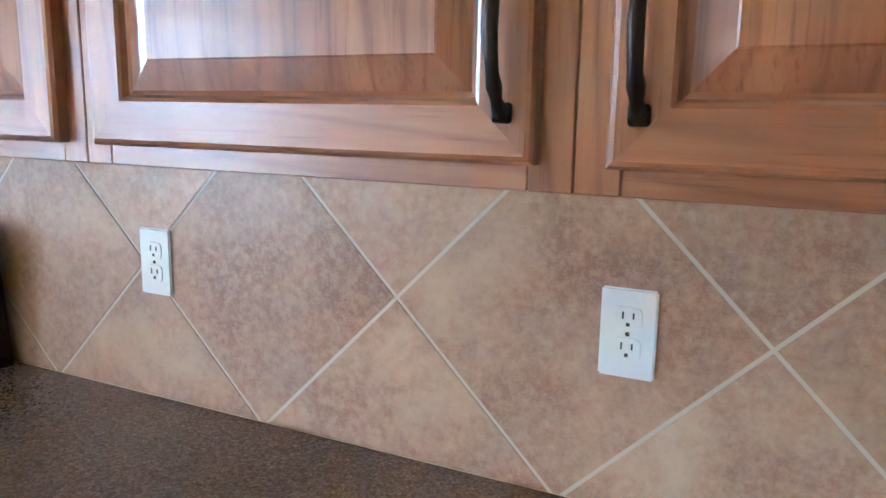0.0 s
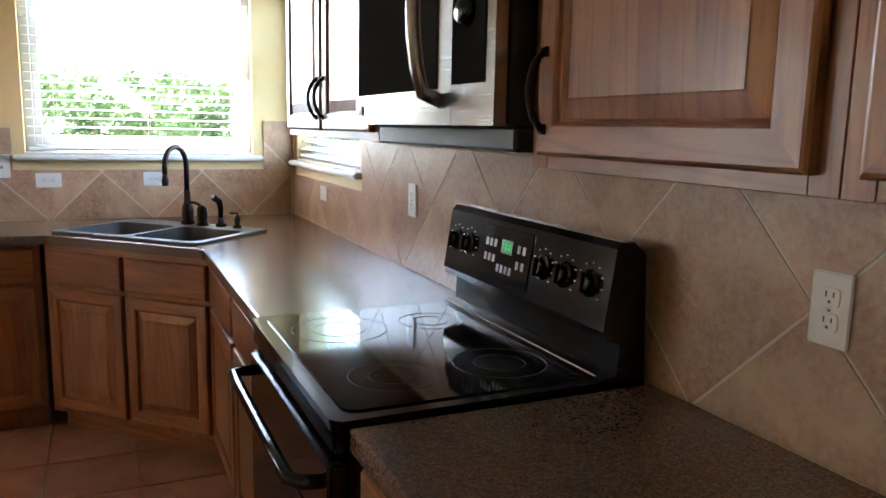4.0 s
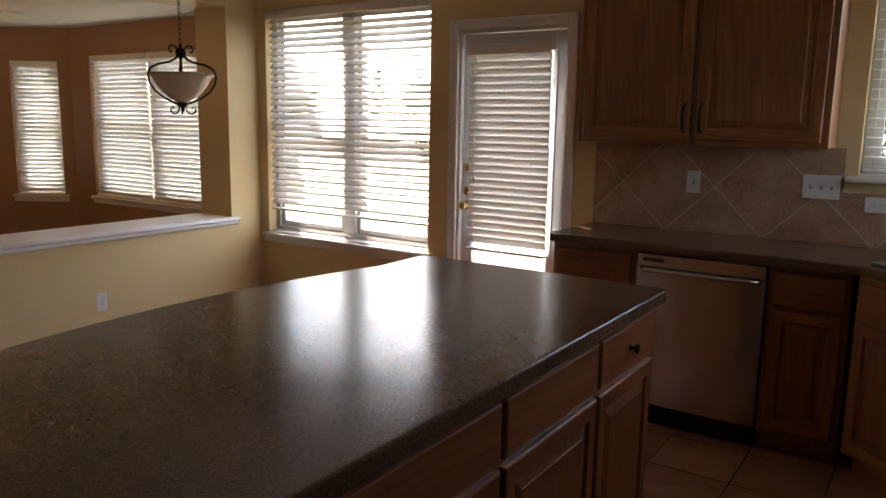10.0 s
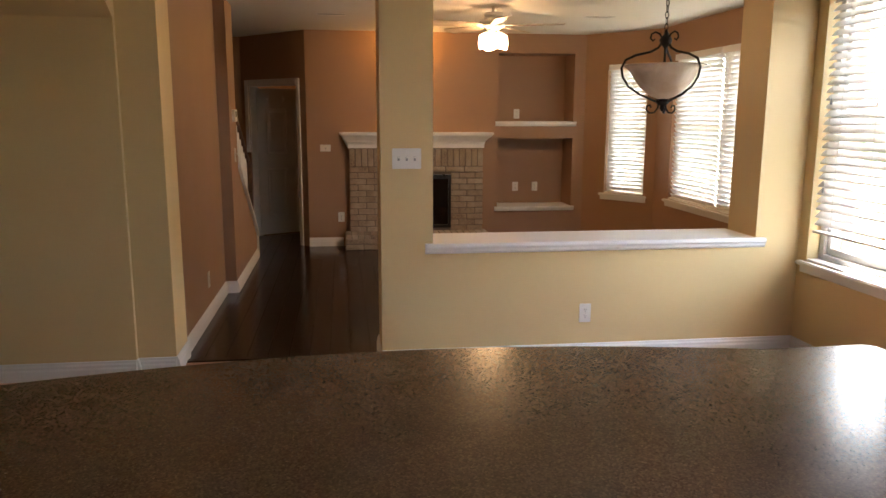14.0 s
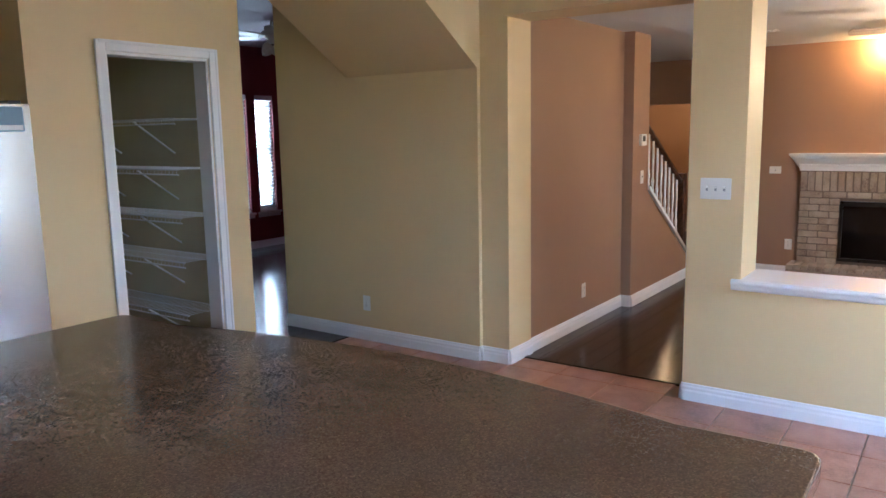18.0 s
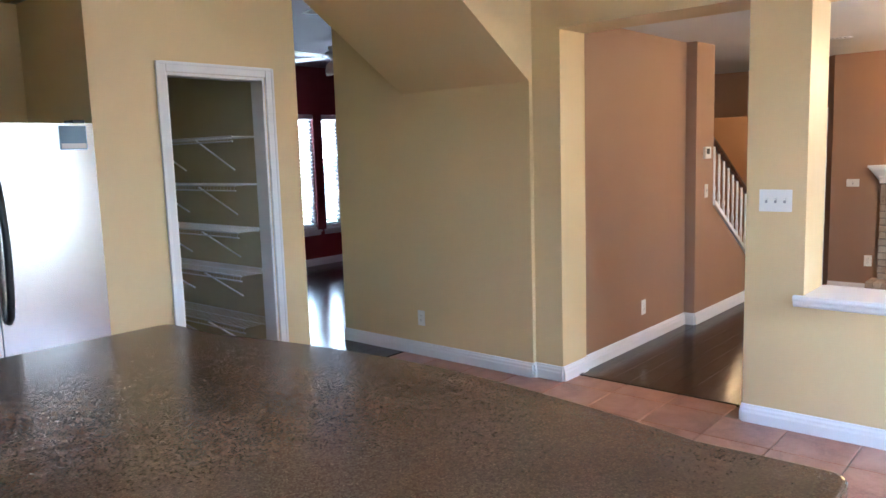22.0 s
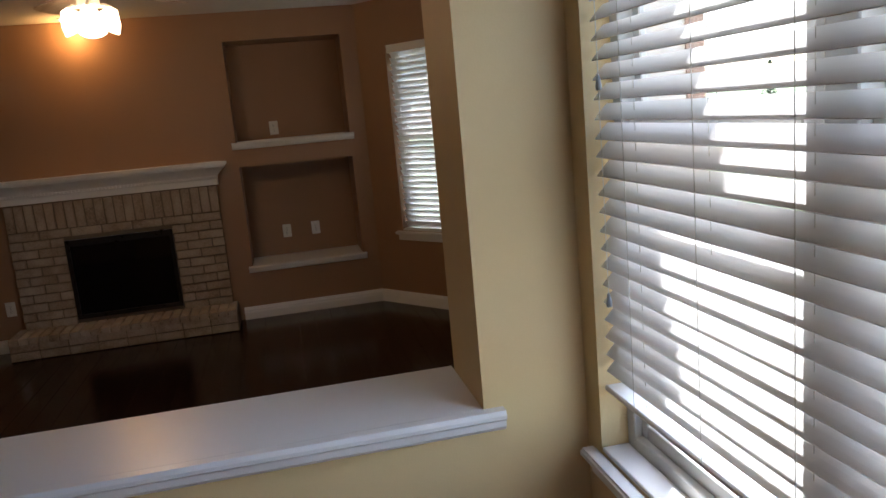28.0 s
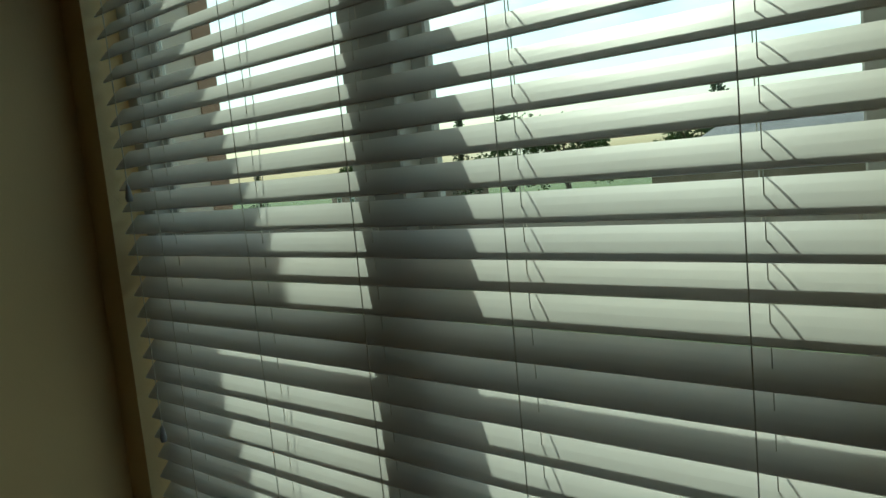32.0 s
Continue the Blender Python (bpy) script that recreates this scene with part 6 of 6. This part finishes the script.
# ---- outdoors ----
def lawn_mat():
    m = shader("mown_grass", (0.07, 0.10, 0.03), 0.9)
    v = coords(m)
    col = ramp(m, noise_tex(m, v, 0.25, 5, 0.65), [(0.3, (0.07, 0.10, 0.03)), (0.55, (0.12, 0.15, 0.055)), (0.75, (0.20, 0.20, 0.09))])
    colour_in(m, blend(m, ramp(m, noise_tex(m, v, 40, 3), [(0.35, (0.6, 0.6, 0.6)), (0.6, (0, 0, 0))]), col, (0.05, 0.075, 0.025)))
    bump(m, noise_tex(m, v, 60, 3), 0.6, 0.02)
    return m


def leaf_mat(name, a, b2):
    m = shader(name, a, 0.6)
    t, b, n, link = nodes_of(m)
    g = n("ShaderNodeNewGeometry")
    colour_in(m, ramp(m, g.outputs["Random Per Island"], [(0.0, a), (1.0, b2)]))
    b.inputs["Transmission Weight"].default_value = 0.0
    return m


LEAF = leaf_mat("broad_leaves", (0.065, 0.10, 0.035), (0.15, 0.19, 0.075))
NEEDLE = leaf_mat("dark_needles", (0.03, 0.05, 0.022), (0.06, 0.085, 0.035))
BARK = paint("rough_bark", (0.13, 0.09, 0.06), 0.9, 0.25, 0.8)
SHINGLE = paint("grey_roof_shingle", (0.20, 0.19, 0.20), 0.9, 0.2, 0.8)
FAR = -2.6                    # the gardens fall away behind the house
bm = bmesh.new()
rows = [[bm.verts.new((x, y, z)) for y in (-400, -60, 60, 400)] for x, z in ((400, -0.30), (-9, -0.30), (-13, -0.55), (-19, -2.2), (-24, FAR), (-400, FAR))]
for p, q in zip(rows, rows[1:]):
    for k in range(3):
        bm.faces.new((p[k], p[k + 1], q[k + 1], q[k]))
setting("ground", bm, lawn_mat(), "mown lawn falling away and reaching to the horizon")

# deck outside the nook
deck = thing("deck", Matrix.Translation((0, 0, 0)), "sun-bleached wooden deck behind the house", "deck", kind="structure")
pl = bpy.data.meshes.new("plank")
b = cube(-0.069, -3.6, -0.03, 0.069, 3.6, 0, edge=0.004)
b.to_mesh(pl)
b.free()
pl.materials.append(DECK)
for k in range(30):
    again("plank", pl, deck, pose(-0.30 - k * 0.145, -3.4, -0.10))
part("joists", cube(-4.6, -7.0, -0.30, -0.2, 0.2, -0.135), BARK, deck)


def scatter_leaves(bm, r, centre, radius, n, size):
    for _ in range(n):
        d = Vector((r.gauss(0, 1), r.gauss(0, 1), r.gauss(0, 0.8))).normalized() * radius * r.uniform(0.55, 1.0)
        p = centre + d
        u = Vector((r.uniform(-1, 1), r.uniform(-1, 1), r.uniform(-0.6, 0.6))).normalized()
        w = u.orthogonal().normalized()
        s = size * r.uniform(0.6, 1.4)
        bm.faces.new([bm.verts.new(p + u * s), bm.verts.new(p + w * s * 0.6), bm.verts.new(p - u * s), bm.verts.new(p - w * s * 0.6)])


def broad_tree(x, y, h, seed, label="leafy green tree behind the neighbouring roofs"):
    r = random.Random(seed)
    t = thing("tree", Matrix.Translation((x, y, FAR)), label, "tree", "garden trees")
    trunk = tube([(0, 0, 0), (r.uniform(-0.2, 0.2), 0.1, h * 0.22), (r.uniform(-0.3, 0.3), r.uniform(-0.3, 0.3), h * 0.5)], h * 0.03, 8, taper=(1.3, 1.0, 0.6))
    heads = []
    for k in range(9):
        a = math.tau * k / 9 + r.uniform(-0.3, 0.3)
        e = Vector((math.cos(a) * h * r.uniform(0.16, 0.34), math.sin(a) * h * r.uniform(0.16, 0.34), h * r.uniform(0.42, 0.86)))
        tube([(0, 0, h * r.uniform(0.25, 0.45)), e * 0.6 + Vector((0, 0, h * 0.15)), e], h * 0.012, 5, bm=trunk, taper=(1.2, 0.8, 0.3))
        heads.append(e)
    heads.append(Vector((0, 0, h * 0.88)))
    part("trunk", trunk, BARK, t)
    bm = bmesh.new()
    for e in heads:
        for _ in range(4):
            c = e + Vector((r.uniform(-1, 1), r.uniform(-1, 1), r.uniform(-0.7, 0.7))) * h * 0.10
            scatter_leaves(bm, r, c, h * r.uniform(0.07, 0.14), 120, h * 0.021)
    part("crown", bm, LEAF, t)


def conifer(x, y, h, seed):
    r = random.Random(seed)
    t = thing("conifer", Matrix.Translation((x, y, FAR)), "tall dark conifer beyond the garden", "tree", "garden trees")
    part("trunk", tube([(0, 0, 0), (0, 0, h * 0.5), (0, 0, h)], h * 0.02, 7, taper=(1.2, 0.8, 0.15)), BARK, t)
    bm = bmesh.new()
    for k in range(26):
        z = h * (0.12 + 0.86 * k / 26)
        rad = h * 0.17 * (1 - k / 26) ** 0.85
        for j in range(10):
            a = r.uniform(0, math.tau)
            scatter_leaves(bm, r, Vector((math.cos(a) * rad * 0.7, math.sin(a) * rad * 0.7, z - rad * 0.3)), rad * 0.45 + 0.1, 6, h * 0.014)
    part("crown", bm, NEEDLE, t)


for k, (x, y, h) in enumerate(((-27, -3.7, 5.9), (-29, -5.6, 6.2), (-27, 1.6, 5.2), (-28, 4.3, 5.7), (-29, 7.0, 5.6), (-31, 10.5, 6.2), (-40, -32.5, 6.9), (-42, -29.5, 6.7), (-50, -24, 7.2), (-46, -50, 6.4), (-58, -8, 7.4), (-55, -62, 6.8), (-34, -1.2, 5.6), (-33, 3.0, 5.9), (-36, 5.6, 6.3), (-35, 8.8, 6.0), (-38, -6.5, 6.4), (-34, 12.5, 6.2), (-62, -2.0, 8.0), (-60, 4.0, 8.2))):
    broad_tree(x, y, h, 40 + k)
conifer(-40, -43, 7.0, 71)
conifer(-40, -36.5, 8.0, 72)
conifer(-40, -18.6, 8.3, 73)
conifer(-37, -56, 5.6, 74)


def house(x, y, rz, w, d, wall_h, roof_h, label, wall_mat):
    t = thing("neighbour_house", pose(x, y, FAR, 0, 0, rz), label, "house", "neighbouring houses")
    part("wall", cube(-w / 2, -d / 2, 0, w / 2, d / 2, wall_h), wall_mat, t)
    bm = bmesh.new()
    o = 0.45
    lo = [(-w / 2 - o, -d / 2 - o), (w / 2 + o, -d / 2 - o), (w / 2 + o, d / 2 + o), (-w / 2 - o, d / 2 + o)]
    v = [bm.verts.new((a, c, wall_h - 0.05)) for a, c in lo] + [bm.verts.new((-w / 2 + d * 0.35, 0, wall_h + roof_h)), bm.verts.new((w / 2 - d * 0.35, 0, wall_h + roof_h))]
    for f in ((0, 1, 5, 4), (1, 2, 5), (2, 3, 4, 5), (3, 0, 4), (3, 2, 1, 0)):
        bm.faces.new([v[k] for k in f])
    part("roof", bm, SHINGLE, t)
    for k in (-1, 0, 1):
        win = part("window", cube(k * w * 0.3 - 0.5, -d / 2 - 0.05, 1.0, k * w * 0.3 + 0.5, -d / 2 + 0.02, 2.2), BLACK_GLASS, t)
        part("frame", (lambda q: (box(q, k * w * 0.3 - 0.58, -d / 2 - 0.07, 0.92, k * w * 0.3 - 0.5, -d / 2, 2.28), box(q, k * w * 0.3 + 0.5, -d / 2 - 0.07, 0.92, k * w * 0.3 + 0.58, -d / 2, 2.28), box(q, k * w * 0.3 - 0.5, -d / 2 - 0.07, 2.2, k * w * 0.3 + 0.5, -d / 2, 2.28), box(q, k * w * 0.3 - 0.5, -d / 2 - 0.07, 0.92, k * w * 0.3 + 0.5, -d / 2, 1.0))[0])(bmesh.new()), WHITE, win)


house(-46, -2.6, 90, 10, 9, 2.6, 1.7, "single-storey house with a grey hipped roof", SIDING)
house(-44, 15, 80, 13, 9, 2.6, 2.0, "single-storey house with a grey hipped roof", HOUSE_BRICK)
house(-37, -13.2, 90, 12, 9, 2.7, 2.9, "brick house with a grey hipped roof", HOUSE_BRICK)
house(-44, -46, 65, 12, 9, 2.6, 2.0, "brick house with a grey hipped roof", HOUSE_BRICK)

# garden shrubs and a far hedge line
def shrub(x, y, s, seed):
    r = random.Random(seed)
    t = thing("shrub", Matrix.Translation((x, y, FAR)), "rounded green garden shrub", "shrub", "garden shrubs")
    bm = bmesh.new()
    for _ in range(9):
        scatter_leaves(bm, r, Vector((r.uniform(-1, 1) * s, r.uniform(-1, 1) * s, s * r.uniform(0.35, 0.9))), s * 0.5, 60, s * 0.09)
    part("crown", bm, LEAF, t)
    part("stem", tube([(0, 0, 0), (0, 0, s * 0.7)], s * 0.06, 5), BARK, t)


for k, (x, y, s) in enumerate([(-24.5, -4.6 + 1.9 * q, 1.05 + 0.25 * ((q * 7) % 3)) for q in range(8)] + [(-31, -62 + 3.1 * q, 1.25 + 0.3 * ((q * 5) % 3)) for q in range(17)]):
    shrub(x, y, s, 90 + k)
setting("roof_eave", cube(-0.30, HB + 0.05, 2.95, 9.7, 0.7, 3.1), SIDING, "roof over the kitchen with shallow eaves")
setting("roof_living", cube(-0.75, -13.0, 2.95, 9.7, HB + 0.05, 3.1), SIDING, "roof over the living rooms")
# ---- floor tiles, boards and wall tiles ----
def tile_mesh(name, w, d, h, mat, edge=0.003):
    me = bpy.data.meshes.new(name)
    b = cube(-w / 2, -d / 2, -h, w / 2, d / 2, 0, edge=edge)
    bmesh.ops.recalc_face_normals(b, faces=b.faces)
    b.to_mesh(me)
    b.free()
    me.materials.append(mat)
    return me


PX_T, PY_T, TX0, TY0 = 0.353, 0.3465, 0.222, -0.917
floor_k = thing("floor_kitchen", Matrix.Translation((0, 0, 0)), "square terracotta ceramic floor tiles with brown grout", "floor", kind="structure")
rt = random.Random(9)
tile_cache = {}
for i in range(-1, 17):
    for j in range(-3, 16):
        x0, x1, y1, y0 = TX0 + i * PX_T, TX0 + (i + 1) * PX_T, TY0 - j * PY_T, TY0 - (j + 1) * PY_T
        lim_y = -5.62 if x0 > 2.45 and x1 < 4.2 else HW
        hall = x0 > 5.1
        lo_x, hi_x, lo_y, hi_y = 0.0, 5.18 if y1 < -4.4 else PX, lim_y if not hall else -5.45, 0.0
        a, b, c, d = max(x0, lo_x), min(x1, hi_x), max(y0, lo_y), min(y1, hi_y)
        if b - a < 0.02 or d - c < 0.02:
            continue
        key = (round(b - a, 3), round(d - c, 3))
        if key not in tile_cache:
            tile_cache[key] = tile_mesh("tile", key[0] - 0.006, key[1] - 0.006, 0.011, TERRA)
        again("tile", tile_cache[key], floor_k, pose((a + b) / 2, (c + d) / 2, rt.uniform(-0.0006, 0.0004), rt.uniform(-0.08, 0.08), rt.uniform(-0.08, 0.08), 0))


def boards(name, x0, x1, y0, y1, label, seed):
    t = thing(name, Matrix.Translation((0, 0, 0)), label, "floor", kind="structure")
    r = random.Random(seed)
    wide = 0.127
    cache = {}
    n = int((x1 - x0) / wide) + 1
    for k in range(n):
        a, b = x0 + k * wide, min(x0 + (k + 1) * wide, x1)
        if b - a < 0.01:
            continue
        y = y0 - r.uniform(0, 1.0)
        while y < y1:
            L = r.choice((1.2, 1.8, 2.4))
            c, d = max(y, y0), min(y + L, y1)
            if d - c > 0.02:
                key = (round(b - a, 3), round(d - c, 2))
                if key not in cache:
                    cache[key] = tile_mesh("plank", key[0] - 0.0012, d - c - 0.0012, 0.011, FLOOR_WOOD, 0.0012)
                again("plank", cache[key], t, pose((a + b) / 2, (c + d) / 2, 0))
            y += L


boards("floor_living", -0.53, 5.2, -12.5, -5.62, "dark glossy wooden floorboards", 5)
boards("floor_dining", 5.18, 9.4, -9.6, -4.44, "dark glossy wooden dining floorboards", 6)
setting("threshold", cube(2.55, -5.665, -0.004, 3.80, -5.615, 0.008, edge=0.004), FLOOR_WOOD, "dark wooden threshold strip")


def clip(poly, axis, val, keep_low):
    out = []
    for k, p in enumerate(poly):
        q = poly[(k + 1) % len(poly)]
        ip, iq = (p[axis] <= val) == keep_low or p[axis] == val, (q[axis] <= val) == keep_low or q[axis] == val
        if ip:
            out.append(p)
        if ip != iq:
            u = (val - p[axis]) / (q[axis] - p[axis])
            out.append((p[0] + (q[0] - p[0]) * u, p[1] + (q[1] - p[1]) * u))
    return out


def diamond_tiles(name, m, rects, u0, v0, half, label):
    """Square tiles set on their corners over rectangles (u0, u1, v0, v1) of a wall; local x along, z up, out to -y."""
    t = thing(name, m, label, "backsplash", kind="structure")
    g = bmesh.new()
    for a, b, c, d in rects:
        box(g, a, -0.0076, c, b, -0.0015, d)
    part("grout", g, GROUT, t)
    lo, hi = min(r[0] for r in rects) - half, max(r[1] for r in rects) + half
    s = half - 0.0042
    for i in range(int((lo - u0) / half) - 1, int((hi - u0) / half) + 2):
        for j in range(-4, 5):
            if (i + j) % 2 == 0:
                continue
            cu, cv = u0 + i * half, v0 + j * half
            bm = None
            for a, b, c, d in rects:
                p = [(cu - s, cv), (cu, cv - s), (cu + s, cv), (cu, cv + s)]
                for ax, val, low in ((0, a, False), (0, b, True), (1, c, False), (1, d, True)):
                    p = clip(p, ax, val, low) if p else p
                if len(p) < 3 or abs(sum(p[k][0] * p[(k + 1) % len(p)][1] - p[(k + 1) % len(p)][0] * p[k][1] for k in range(len(p)))) < 4e-4:
                    continue
                bm = bm or bmesh.new()
                f, bk = [bm.verts.new((x, -0.0090, z)) for x, z in p], [bm.verts.new((x, -0.0060, z)) for x, z in p]
                bm.faces.new(f)
                for k in range(len(p)):
                    bm.faces.new((f[k], f[(k + 1) % len(p)], bk[(k + 1) % len(p)], bk[k]))
            if bm:
                part("tile", bm, SPLASH, t)


diamond_tiles("backsplash_north", Matrix.Translation((0, 0, 0)), [(0.02, 0.07, 0.916, 1.435), (0.07, 1.27, 0.916, 1.145), (1.27, 5.10, 0.916, CB)], 3.985, 1.156, 0.2480, "large tan wall tiles set diagonally behind the range")
diamond_tiles("backsplash_west", Matrix.Translation((0, 0, 0)) @ Matrix.Rotation(radians(90), 4, 'Z'), [(-2.655, -1.40, 0.916, 1.374), (-1.40, -0.17, 0.916, 1.168), (-0.17, -0.02, 0.916, 1.435)], -1.00, 1.156, 0.2480, "large tan wall tiles set diagonally beside the sink")
